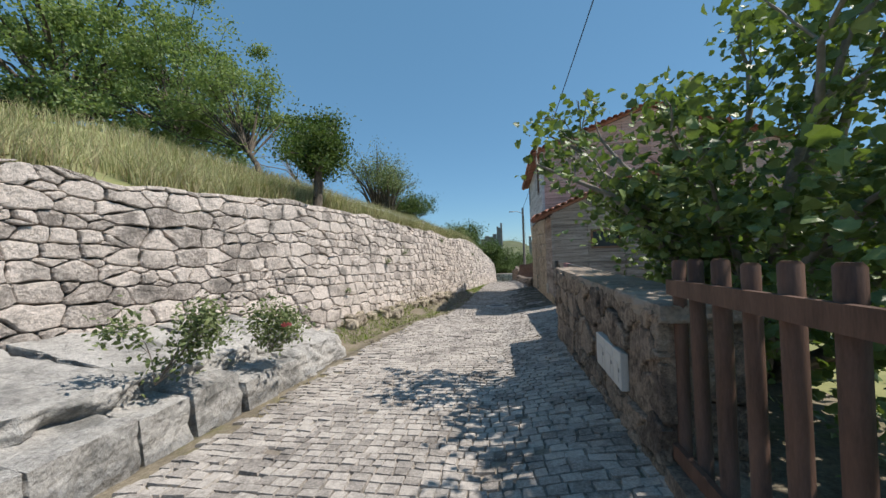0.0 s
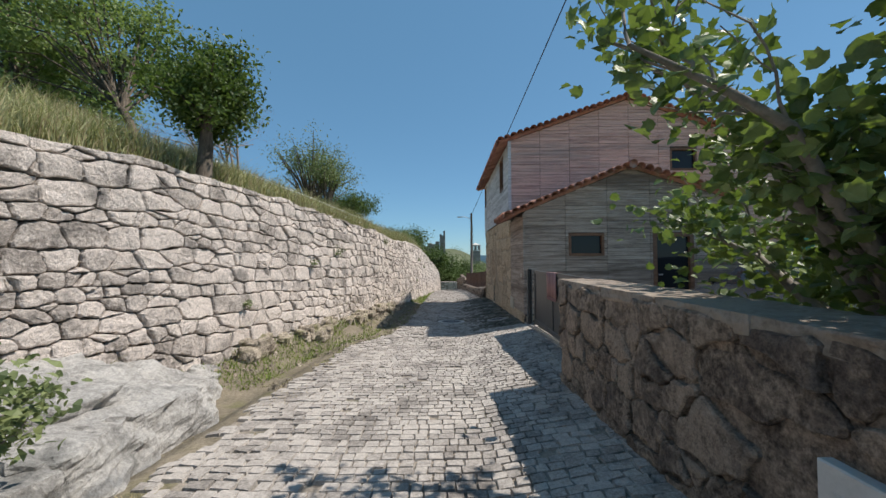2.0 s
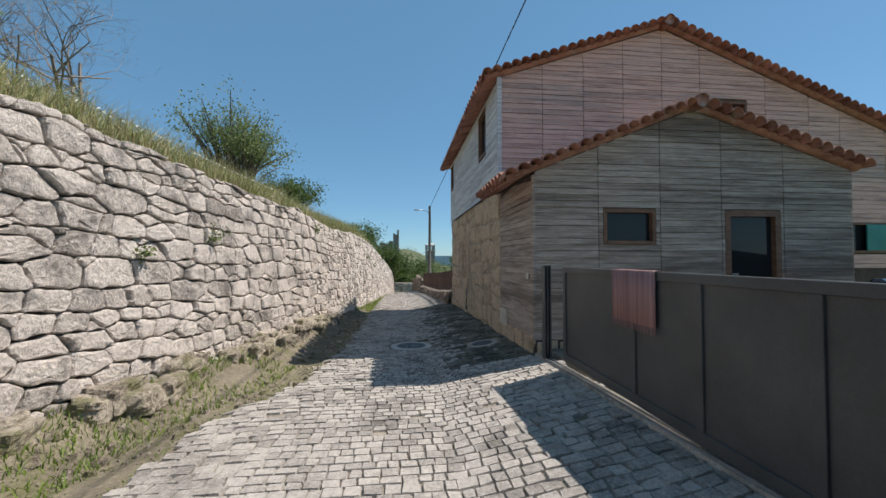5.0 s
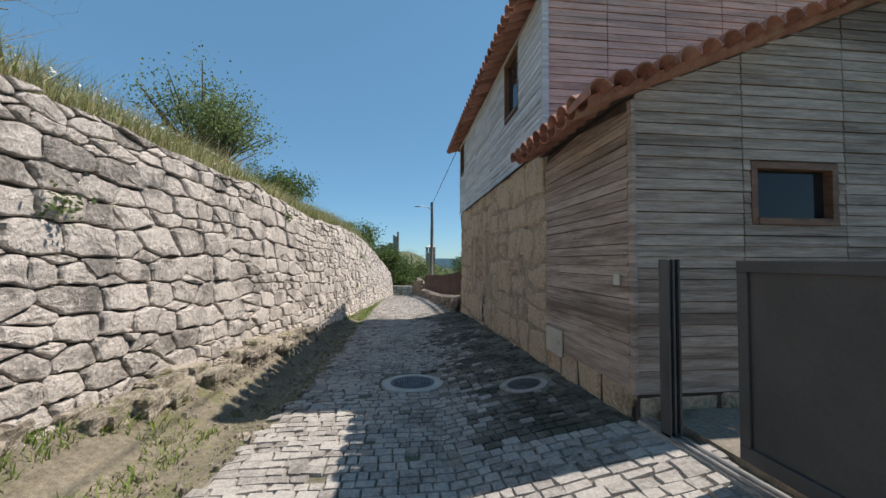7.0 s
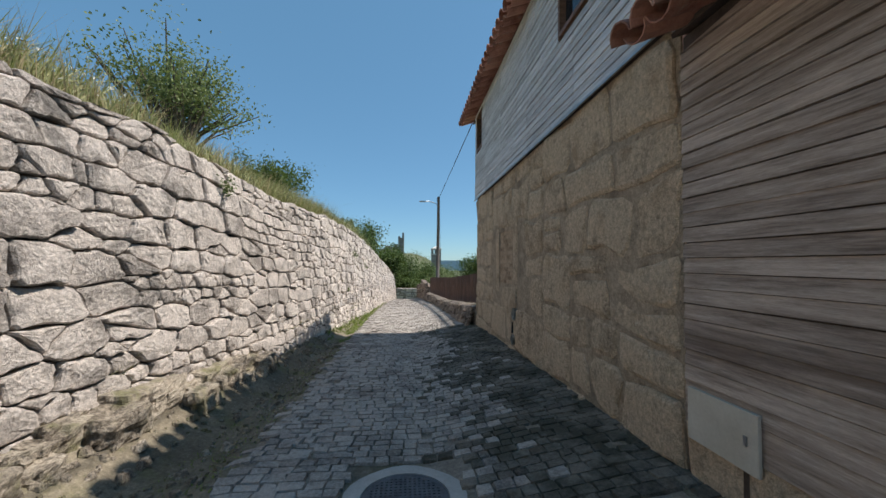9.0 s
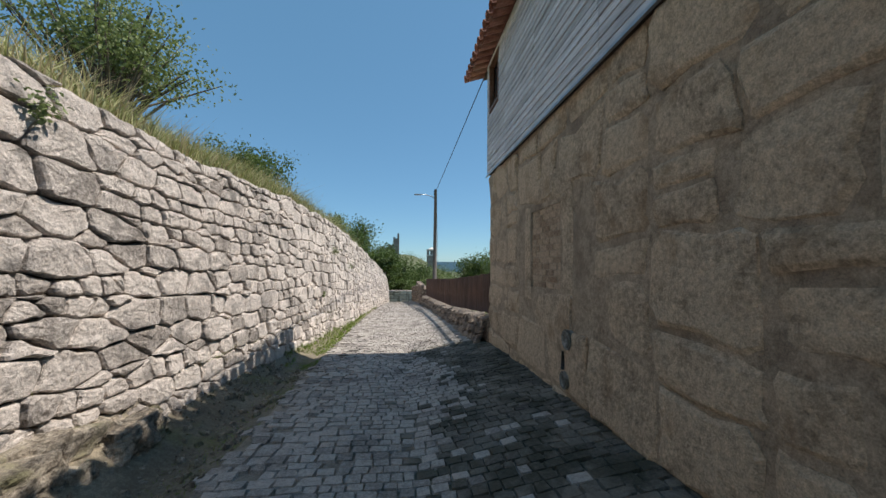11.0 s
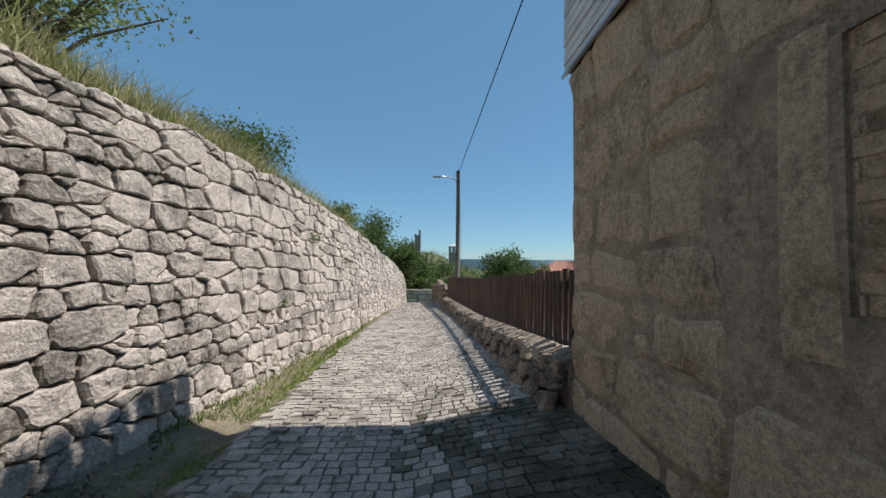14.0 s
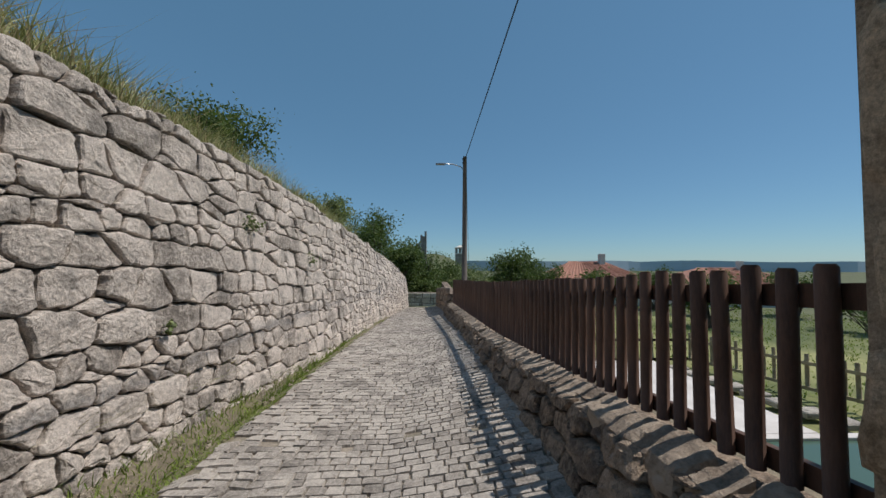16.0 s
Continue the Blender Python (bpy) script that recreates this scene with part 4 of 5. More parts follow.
# low kerb wall and picket fence before the yard wall
kerb = thing("wall_fence_foot", "low mortared stone footing under a picket fence", "wall", kind="structure")
for k in range(9):
    a = 2.42 - k * .55
    v, f = boulder_data([(x, yy, z) for x in (.86, 1.30) for yy in (a - .55, a - .01) for z in (land(.9, a) - .25, .20 + .02 * (k % 2))], 5, .2, .03, 3)
    mesh_object("stone", v, f, RUBBLE, kerb)
def picket_fence(line, tops, bottoms, name, label, mat, spacing, radius, rail_drop, group=""):
    """Round pickets nailed to two rails along a line of (x, y)."""
    fe = thing(name, label, "fence", group)
    lens = [0]
    for p, q in zip(line, line[1:]):
        lens.append(lens[-1] + math.dist(p, q))
    def at_len(s):
        return float(np.interp(s, lens, [p[0] for p in line])), float(np.interp(s, lens, [p[1] for p in line])), float(np.interp(s, lens, tops)), float(np.interp(s, lens, bottoms))
    n = int(lens[-1] / spacing)
    rnd = random.Random(len(line) * 7 + n)
    for i in range(n + 1):
        x, y, zt, zb = at_len(i * spacing)
        x += rnd.uniform(-.006, .006)
        zt += rnd.uniform(-.012, .012)
        lx, ly = rnd.uniform(-.012, .012), rnd.uniform(-.012, .012)
        r = radius * rnd.uniform(.93, 1.06)
        tube("picket", [(x, y, zb), (x + lx * .5, y + ly * .5, (zt + zb) / 2), (x + lx, y + ly, zt - r * .35), (x + lx, y + ly, zt)], [r, r, r, r * .72], mat, fe, 10)
    dx, dy = line[-1][0] - line[0][0], line[-1][1] - line[0][1]
    n = math.hypot(dx, dy)
    off = (dy / n * (radius + .012), -dx / n * (radius + .012))
    for k, (frac, half) in enumerate(((rail_drop, .045), (.94, .045))):
        pts = []
        for i in range(13):
            x, y, zt, zb = at_len(lens[-1] * i / 12)
            pts.append((x + off[0], y + off[1], zt - (zt - zb) * frac))
        v, f = [], []
        for p in pts:
            for sx, sz in ((-.016, -half), (.016, -half), (.016, half), (-.016, half)):
                v.append((p[0] + sx, p[1], p[2] + sz))
        for i in range(12):
            for q in range(4):
                f.append((i * 4 + q, i * 4 + (q + 1) % 4, (i + 1) * 4 + (q + 1) % 4, (i + 1) * 4 + q))
        f += [(0, 1, 2, 3), (51, 50, 49, 48)]
        mesh_object("rail", v, f, mat, fe)
    return fe
picket_fence([(1.0, 2.44), (1.06, -2.0)], [1.40, 1.48], [.19, .21], "picket_fence", "dark brown round-picket fence beside a fig tree", FENCE, .225, .038, .13)

# sliding gate
gate = thing("sliding_gate", "dark grey sheet-steel sliding gate standing slightly open", "gate")
gz0, gz1 = -.06, 1.12
G0, G1, GXX = 6.9, 10.98, 1.42
for a, b, lo, hi in ((G0, G1, gz1 - .07, gz1), (G0, G1, gz0, gz0 + .09)):
    box("frame_rail", GXX, GXX + .06, a, b, lo, hi, GATE, gate, .004)
for a in (G0, 8.0, 8.75, 9.5, G1 - .07):
    box("frame_stile", GXX + .002, GXX + .058, a, a + .07, gz0 + .09, gz1 - .07, GATE, gate, .003)
box("sheet", GXX + .02, GXX + .04, G0 + .07, G1 - .07, gz0 + .09, gz1 - .07, GATE, gate, 0)
track = thing("gate_track", "narrow steel ground track of the sliding gate", "track")
v, f = [], []
for x0, x1 in ((1.40, 1.415), (1.47, 1.485)):
    vv, ff = box_data(x0, x1, 7.2, 11.9, -.32, -.30)
    z0, z1 = land(1.42, 7.2) + .025, land(1.42, 11.9) + .03
    vv = [(x, y, z + .31 + (z0 if y < 9 else z1)) for x, y, z in vv]
    mesh_object("track_bar", vv, ff, STEEL, track)
kz0, kz1 = land(1.42, 7.2) - .1, land(1.42, 11.8) - .1
ks = Joined().add([(x, y, (kz0 if y < 9 else kz1) + z) for x in (1.385, 1.53) for y in (7.18, 11.9) for z in (0, .115)], BOX_F)
tagged(ks.make("gate_sill", COPING), "concrete strip under the sliding gate", "kerb", kind="structure")
post = thing("gate_post", "dark steel channel post receiving the gate, fixed before the boards", "post")
box("channel_back", 1.40, 1.50, 11.62, 11.64, -.3, 1.13, GATE, post, .003)
for x in (1.40, 1.44, 1.485):
    box("channel_side", x, x + .015, 11.53, 11.62, -.3, 1.13, GATE, post, .003)

# striped rag thrown over the gate
CLOTH = material("striped_cloth", rgb(.20, .10, .10), rgb(.42, .27, .26), 3, 60, 0.6, 0.95, stretch=(1, 14, .2), grit=.5)
rag = thing("striped_cloth", "faded red striped cloth hanging over the gate", "cloth")
v, f, ncol = [], [], 14
for i in range(ncol + 1):
    yy = 9.20 + .60 * i / ncol
    fold = .012 * math.sin(i * 1.9)
    for z, xo in ((gz1 - .46, 0), (gz1 - .2, 0), (gz1 + .004, 0), (gz1 + .010, .035), (gz1 + .004, .085), (gz1 - .25, .088)):
        v.append((1.408 - abs(fold) * (1 if xo == 0 else 0) + xo, yy, z))
for i in range(ncol):
    for k in range(5):
        f.append((i * 6 + k, i * 6 + k + 1, (i + 1) * 6 + k + 1, (i + 1) * 6 + k))
mesh_object("cloth", v, f, CLOTH, rag, smooth=True).modifiers.new("thickness", "SOLIDIFY").thickness = .004
fr_j = Joined()
for i in range(30):
    yy = 9.20 + .60 * i / 29
    fr_j.add(*tube_data([(1.402, yy, gz1 - .455), (1.40, yy + random.uniform(-.01, .01), gz1 - .52)], [.005, .003], 4))
fr_j.make("fringe", CLOTH, rag)

# yard paving behind the gate
v, f = box_data(1.6, 9.0, 2.6, 11.93, -.4, -.16)
tagged(mesh_object("yard_floor", v, f, SAND), "gritty brown-grey yard floor behind the gate", "floor", kind="structure")

# parked car in the yard, its roof showing over the wall
def car(x, y, z, turn):
    c = thing("parked_car", "dark blue hatchback parked in the yard behind the wall", "car")
    body = [(-2.0, .35), (-2.02, .62), (-1.9, .82), (-1.0, .95), (-.35, 1.36), (.6, 1.44), (1.45, 1.30), (1.85, .92), (1.98, .78), (1.98, .35)]
    def shell(prof, wid, name, mat, taper=.0, label=""):
        v, f = [], []
        n = len(prof)
        for s in (-1, -.92, .92, 1):
            for px, pz in prof:
                k = (1 - taper * max(0, pz - .85)) * (.97 if abs(s) == 1 else 1)
                v.append((px * (.985 if abs(s) == 1 else 1), s * wid * k, pz - (.02 if abs(s) == 1 and pz > .7 else 0)))
        for r in range(3):
            for i in range(n):
                k = (i + 1) % n
                f.append((r * n + i, r * n + k, (r + 1) * n + k, (r + 1) * n + i))
        f += [tuple(range(n)), tuple(reversed(range(3 * n, 4 * n)))]
        return mesh_object(name, v, f, mat, c, label)
    shell(body, .86, "body", CARPAINT, .35)
    shell([(-.98, .965), (-.40, 1.33), (-.36, 1.335), (-.93, .965)], .70, "windscreen", PANE, .3, "tinted windscreen")
    for s in (-1, 1):
        v = [(-.75, s * .865, .93), (1.55, s * .865, .95), (1.25, s * .735, 1.27), (.5, s * .715, 1.36), (-.25, s * .72, 1.30)]
        v += [(a, b + s * .012, d) for a, b, d in v]
        mesh_object("side_window", v, [(0, 1, 2, 3, 4), (9, 8, 7, 6, 5)] + [(i, (i + 1) % 5, (i + 1) % 5 + 5, i + 5) for i in range(5)], PANE, c)
        for wx in (-1.25, 1.25):
            wh = tube("wheel", [(wx, s * .68, .30), (wx, s * .88, .30)], .30, BLACK, c, 18)
            tube("rim", [(wx, s * .87, .30), (wx, s * .89, .30)], .19, STEEL, wh, 14)
        box("wing_mirror", -.85, -.70, min(s * .9, s * 1.02), max(s * .9, s * 1.02), .92, 1.05, CARPAINT, c, .03)
    tube("aerial", [(1.0, 0, 1.38), (1.15, 0, 1.62)], .005, BLACK, c, 5)
    c.matrix_basis = pose(x, y, z, 0, 0, turn) @ Matrix.Scale(1.1, 4)
car(6.0, 9.4, -.16, 20)

# ---- fence on its low wall past the house ----
low = thing("wall_north_east", "low rubble wall with tilted coping stones under the fence", "wall", kind="structure")
FX = [(21.2, 1.53), (26, 1.43), (34, 1.19), (36, 1.13)]
FT = [(21.2, .79), (27, .43), (35, .12), (36, .08)]
FB = [(21.2, .0), (27, -.47), (35, -.82), (36, -.86)]
def low_place(u, vv, d):
    z0 = land(1.0, u) - .15
    return (interp(u, FX) - .24 - .20 * (1 - vv / .8) - d, u, z0 + vv * (interp(u, FB) - .10 - z0) / .8)
j = Joined()
ys = np.linspace(21.22, 36.2, 16)
for a, b in zip(ys, ys[1:]):
    j.add([(xx, y, z) for y in (a, b) for xx in (interp(y, FX) - .18, interp(y, FX) + .12) for z in (-3.0, interp(y, FB) - .09)], BOX_F)
j.make("wall_core", RUBBLE, low)
rnd = random.Random(8)
for i, poly in enumerate(rubble(21.22, 36.2, .8, rnd, .15, .3, .7, .1)):
    mesh_object("stone", *rubble_data(poly, low_place, gap=.010, bulge=.035, deep=.06, seed=5000 + i), RUBBLE, low)
u = 21.24
while u < 36.1:
    w = rnd.uniform(.16, .34)
    x = interp(u, FX)
    z = interp(u + w / 2, FB)
    v, f = boulder_data([(x + (-.27 if a == 0 else -.04) + rnd.uniform(-.04, .04), u + (.008 if b == 0 else w - .008) + rnd.uniform(-.02, .02), z + (-.20 if k == 0 else (-.09 + rnd.uniform(-.05, .03) if a == 0 else -.02))) for a in (0, 1) for b in (0, 1) for k in (0, 1)], 5, .3, .04, 4)
    mesh_object("coping_stone", v, f, YARDTOP, low)
    u += w
fl = [(interp(y, FX), y) for y in np.linspace(21.26, 36, 12)]
picket_fence(fl, [interp(p[1], FT) for p in fl], [interp(p[1], FB) - .03 for p in fl], "lane_fence", "dark brown round-picket fence along the lane wall", FENCE, .152, .035, .14)
# pier and wall where the fence stops
pier = thing("wall_lane_end", "dark rubble wall continuing down the lane", "wall", kind="structure")
def pier_place(u, vv, d):
    z0 = land(.9, u) - .1
    return (.88 - .03 * (u - 36) - d, u, z0 + vv)
v, f = box_data(.93, 1.3, 36.3, 47, -4, -.55)
mesh_object("wall_core", v, f, RUBBLE, pier)
for i, (a, b, lo, hi) in enumerate(courses(36.3, 47, 1.25, rnd, .2, .4, .3, .8)):
    mesh_object("stone", *stone_data(a, b, lo, hi, pier_place, seed=6000 + i), RUBBLE, pier)
end = thing("wall_far_end", "pale rubble wall closing the bend of the lane", "wall", kind="structure")
v, f = box_data(-6, 1.5, 50.6, 51.1, -4.5, -1.6)
mesh_object("wall_core", v, f, JOINT, end)
for i, (a, b, lo, hi) in enumerate(courses(-6, 1.5, 1.5, rnd, .25, .45, .3, .9)):
    mesh_object("stone", *stone_data(a, b, lo, hi, lambda u, vv, d: (u, 50.55 - d, -3.1 + vv), seed=7000 + i), GRANITE, end)

# ---- rock ledge under the terrace wall ----
ledge = thing("rock_ledge", "smooth grey bedrock ledge with cracked blocks along the lane", "rock", kind="structure")
rnd = random.Random(12)
y = -6.0
while y < 4.6:
    L = rnd.uniform(.5, 1.15)
    f0 = -2.92 + rnd.uniform(-.05, .05)
    f1 = f0 + rnd.uniform(-.05, .05)
    zg = land(-2.9, y + L / 2)
    h = .35 + rnd.uniform(-.06, .05)
    g = rnd.uniform(.010, .022)
    c = [(f0 - .75, y + g, zg - .2), (f0 - .75, y + g, zg + h + .10), (f1 - .75, y + L - g, zg - .2), (f1 - .75, y + L - g, zg + h + .10),
         (f0 + .02, y + g, zg - .2), (f0 - .05, y + g, zg + h), (f1 + .02, y + L - g, zg - .2), (f1 - .05, y + L - g, zg + h + rnd.uniform(-.04, .04))]
    v, f = boulder_data(c, 12, .16, .045, 3.2)
    mesh_object("block", v, f, LEDGE, ledge)
    y += L
y = -6.0
while y < 4.6:
    L = rnd.uniform(.8, 1.7)
    zg = land(-2.9, y + L / 2)
    w0, w1 = interp(y, WALLX) - .15, interp(y + L, WALLX) - .15
    f0, f1 = -3.36 + rnd.uniform(-.14, .12), -3.36 + rnd.uniform(-.14, .12)
    hi = .86
    c = [(w0, y + .01, zg + .2), (w0, y + .01, zg + hi + rnd.uniform(-.05, .12)), (w1, y + L - .01, zg + .2), (w1, y + L - .01, zg + hi),
         (f0 - .02, y + .02, zg + .36), (f0, y + .02, zg + .56 + rnd.uniform(-.06, .06)), (f1 - .02, y + L - .02, zg + .36), (f1, y + L - .01, zg + .54)]
    v, f = boulder_data(c, 20, .18, .11, 2.6)
    mesh_object("slab", v, f, LEDGE, ledge)
    y += L
# the ledge runs out in one swelling outcrop
for y0, y1, f0, f1, t0, t1, b0, b1 in ((4.7, 6.5, -2.88, -3.0, .42, .34, .86, .72), (6.2, 7.5, -3.02, -3.55, .34, .16, .70, .44), (7.2, 8.5, -3.6, -3.85, .2, .05, .42, .2)):
    zg = land(-3.0, (y0 + y1) / 2)
    w0, w1 = interp(y0, WALLX) - .15, interp(y1, WALLX) - .15
    c = [(w0, y0, zg - .3), (w0, y0, zg + b0), (w1, y1, zg - .3), (w1, y1, zg + b1),
         (f0 + .08, y0, zg - .3), (f0 - .12, y0, zg + t0), (f1 + .08, y1, zg - .3), (f1 - .12, y1, zg + t1)]
    v, f = boulder_data(c, 22, .35, .13, 2.2)
    mesh_object("outcrop", v, f, LEDGE, ledge)
# loose rocks at the wall's foot
for k in range(64):
    y = rnd.uniform(8.6, 18)
    s = rnd.uniform(.07, .19)
    x = interp(y, WALLX) + rnd.uniform(.05, .40)
    z = land(x, y)
    v, f = boulder_data([(x + a * s * rnd.uniform(.7, 1.2), y + b * s * 1.5 * rnd.uniform(.7, 1.2), z + (s * rnd.uniform(.6, 1.2) if q else -.12)) for a in (-1, 1) for b in (-1, 1) for q in (0, 1)], 7, .75, .06, 5)
    tagged(mesh_object("foot_rock", v, f, MOSSROCK), "grey rock lying at the foot of the wall", "rock", "rocks at the wall foot")

# ---- pole, lamp and cables ----
pole = thing("utility_pole", "slim dark utility pole with a curved street-lamp arm", "pole")
pb = land(1.62, 36.5)
tube("shaft", [(1.62, 36.5, pb - .2), (1.64, 36.5, 5.5)], [.13, .085], POLE, pole, 12)
tube("lamp_arm", [(1.62, 36.5, 4.85), (1.45, 36.5, 5.05), (1.1, 36.5, 5.16), (.75, 36.5, 5.18)], .025, STEEL, pole, 8)
box("lamp_head", .35, .78, 36.42, 36.58, 5.12, 5.20, STEEL, pole, .02, "flat grey lamp head")
for z in (5.3, 5.15):
    box("insulator", 1.52, 1.56, 36.38, 36.42, z, z + .1, BLACK, pole, .01)
def cable(name, a, b, sag, r, lab):
    a, b = Vector(a), Vector(b)
    pts = [a.lerp(b, t / 24) - Vector((0, 0, sag * 4 * (t / 24) * (1 - t / 24))) for t in range(25)]
    tagged(tube(name, pts, r, BLACK, None, 5), lab, "cable")
cable("overhead_cable", (1.64, 36.42, 5.35), (3.25, -14, 10.6), .15, .016, "black overhead cable running from the pole")
cable("stay_wire", (1.7, 36.55, 5.2), (2.3, 40.5, -2.2), .0, .008, "thin stay wire of the pole")

# ---- plants ----
def clump_points(tips, n, spread, rng, squash=.8):
    t = np.array([tuple(p) for p in tips])
    i = rng.integers(0, len(t), n)
    o = rng.normal(size=(n, 3)) * spread
    o[:, 2] *= squash
    return t[i] + o


def shrub(name, label, x, y, z, rx, ry, rz, mat, leaf, count, seed, lobes=26, category="shrub", fork=-.1):
    """A bush of many leafy clumps on short stems, uneven in outline."""
    rnd_, rng = random.Random(seed), np.random.default_rng(seed)
    t = thing(name, label, category)
    stems, tips = [], []
    for k in range(lobes):
        a, e = rnd_.uniform(0, 6.283), rnd_.uniform(-.25, 1.35)
        r = rnd_.uniform(.5, 1.0) if k % 4 else rnd_.uniform(1.0, 1.3)
        p = Vector((x + rx * r * math.cos(a) * math.cos(e), y + ry * r * math.sin(a) * math.cos(e), z + rz * (1 + r * math.sin(e)) * .5 + rz * .1))
        tips += [p, p.lerp(Vector((x, y, z + rz * .5)), .35)]
        b = Vector((x + rnd_.uniform(-.1, .1) * rx, y + rnd_.uniform(-.1, .1) * ry, z + fork))
        stems.append(([b, b.lerp(p, .5) + Vector((0, 0, .1 * rz)), p], [.014 * rz, .010 * rz, .004 * rz]))
    limb_mesh(stems, 5).make("trunk", BARK, t)
    s = .13 * (rx + ry + rz) / 3
    leaf_cloud(clump_points(tips, count, s, rng), leaf, rng, "oval", .8).make("crown", mat, t)
    return t


# fig tree over the yard wall
rnd, rng = random.Random(3), np.random.default_rng(3)
fig = thing("fig_tree", "broad fig tree with large lobed leaves leaning over the wall", "tree")
root = Vector((2.5, 4.5, -.15))
tips = []
for tx, ty, tz in ((.45, 4.3, 2.45), (.65, 5.2, 3.0), (.75, 4.9, 2.7), (1.1, 5.5, 3.2), (1.4, 3.6, 2.45), (2.7, 4.6, 3.75), (3.4, 3.0, 4.2),
                   (2.1, 2.6, 3.1), (2.0, 6.2, 1.7), (2.6, 6.6, 1.5), (3.3, 6.4, 1.8), (2.3, 1.3, 2.6), (4.4, 4.0, 3.4), (1.5, 4.6, 2.0), (1.7, 3.3, 1.9), (1.9, 2.2, 1.8), (2.8, 1.0, 1.6),
                   (2.0, 5.4, 2.2), (3.0, 3.6, 3.4), (2.9, 2.8, 3.9), (3.4, 2.0, 3.2), (1.9, 4.2, 2.8), (2.4, .4, 1.9), (3.2, .6, 2.6)):
    end = Vector((tx, ty, tz))
    pts = []
    for i in range(7):
        t = i / 6
        p = root.lerp(end, t) + Vector((0, 0, .55 * math.sin(t * math.pi) * (1 if tz > 2 else .5)))
        pts.append(p + Vector((rnd.gauss(0, .05), rnd.gauss(0, .05), rnd.gauss(0, .04))) * (1 if 0 < i else 0))
    limb = Joined().add(*tube_data(pts, [.07, .06, .05, .04, .03, .022, .012], 7))
    for i in (2, 3, 4, 5, 5, 6):
        out, ends = [], []
        grow(pts[i], (pts[i] - pts[i - 1]).normalized() + Vector((rnd.gauss(0, .7), rnd.gauss(0, .7), rnd.gauss(.15, .4))), rnd.uniform(.28, .55), .012, 1, rnd, out, ends, .6, .7, .15, (1, 2), True)
        for q in out:
            limb.add(*tube_data(q[0], q[1], 4))
        tips += ends
    tips += pts[4:]
    limb.make("limb", FIGBARK, fig, smooth=True)
pts = clump_points(tips, 9500, .14, rng)
fill = rng.normal(size=(1900, 3)) * (.55, 1.35, .55) + (2.2, 4.1, 1.4)
low_fill = rng.normal(size=(1800, 3)) * (.6, 1.2, .5) + (2.6, 1.6, .7)
pts = np.concatenate([pts, fill, low_fill])
pts = pts[(pts[:, 2] > -.05) & ((pts[:, 0] > 1.55) | (pts[:, 2] > 1.5)) & (pts[:, 0] > .1) & (pts[:, 1] < 6.9)]
chance = rng.uniform(0, 1, len(pts))
pts = pts[~((pts[:, 0] < 1.5) & (pts[:, 2] > 2.2) & (chance < .55)) & ~((pts[:, 1] > 5.0) & (pts[:, 2] > 1.95) & (chance < .8))]
leaf_cloud(pts, .098, rng, "fig", .7, .5).make("crown", FIG, fig)

# trees and bushes on the terrace
def on_land(x, y):
    return (x, y, land(x, y) - .05)
def broad_tree(label, base, centre, radii, trunk_r, leaf, count, lobes, clump, seed, low=-.75):
    """A tree whose boughs reach clumps spread unevenly through its crown."""
    rnd_, rng = random.Random(seed), np.random.default_rng(seed)
    t = thing("ash_tree", label, "tree")
    base, centre = Vector(base), Vector(centre)
    fork = base.lerp(centre, .45)
    j = Joined().add(*tube_data([base, base.lerp(fork, .5) + Vector((.1, 0, 0)), fork], [trunk_r, trunk_r * .8, trunk_r * .62], 9))
    pts = []
    for k in range(lobes):
        d = Vector((rnd_.gauss(0, 1), rnd_.gauss(0, 1), rnd_.gauss(.1, .8))).normalized()
        d.z = max(d.z, low)
        p = centre + Vector((d.x * radii[0], d.y * radii[1], d.z * radii[2])) * rnd_.uniform(.45, 1.08)
        bend = fork.lerp(p, .5) + Vector((rnd_.gauss(0, .3), rnd_.gauss(0, .3), .5))
        j.add(*tube_data([fork.lerp(base, rnd_.uniform(0, .35)), bend, p], [trunk_r * .3, trunk_r * .18, trunk_r * .04], 5))
        n = int(count / lobes * rnd_.uniform(.4, 1.6))
        pts.append(np.array(p) + rng.normal(size=(n, 3)) * clump * rnd_.uniform(.6, 1.25) * np.array((1, 1, .6)))
        m = bend.lerp(p, .4)
        pts.append(np.array(m) + rng.normal(size=(n // 3, 3)) * clump * .6)
    j.make("trunk", BARK, t, smooth=True)
    leaf_cloud(np.concatenate(pts), leaf, rng, "oval", .7).make("crown", LEAF, t)
broad_tree("tall spreading leafy tree in the grass above the wall", on_land(-19.5, 13.5), (-18.5, 13.5, 10.2), (5.8, 4.5, 4.8), .34, .20, 17000, 60, .50, 11)
broad_tree("leafy tree with several slim boughs above the wall", on_land(-7.9, 11.2), (-9.7, 11.8, 7.0), (2.7, 2.4, 2.7), .11, .12, 11000, 46, .30, 12)
broad_tree("leafy tree in the grass above the wall", on_land(-12.6, 12.8), (-13.0, 13.0, 8.6), (3.4, 3.0, 3.8), .18, .16, 11000, 46, .40, 13)
shrub("ivy_bush", "dense dark ivy-covered bush at the wall's edge", -4.55, 8.6, 2.6, .72, .80, 2.15, IVY, .085, 13000, 14, 44, fork=1.0)
tube("ivy_stem", [(-4.6, 8.6, 2.5), (-4.55, 8.6, 3.3), (-4.5, 8.55, 3.8)], [.13, .11, .06], BARK, bpy.data.objects["ivy_bush"])
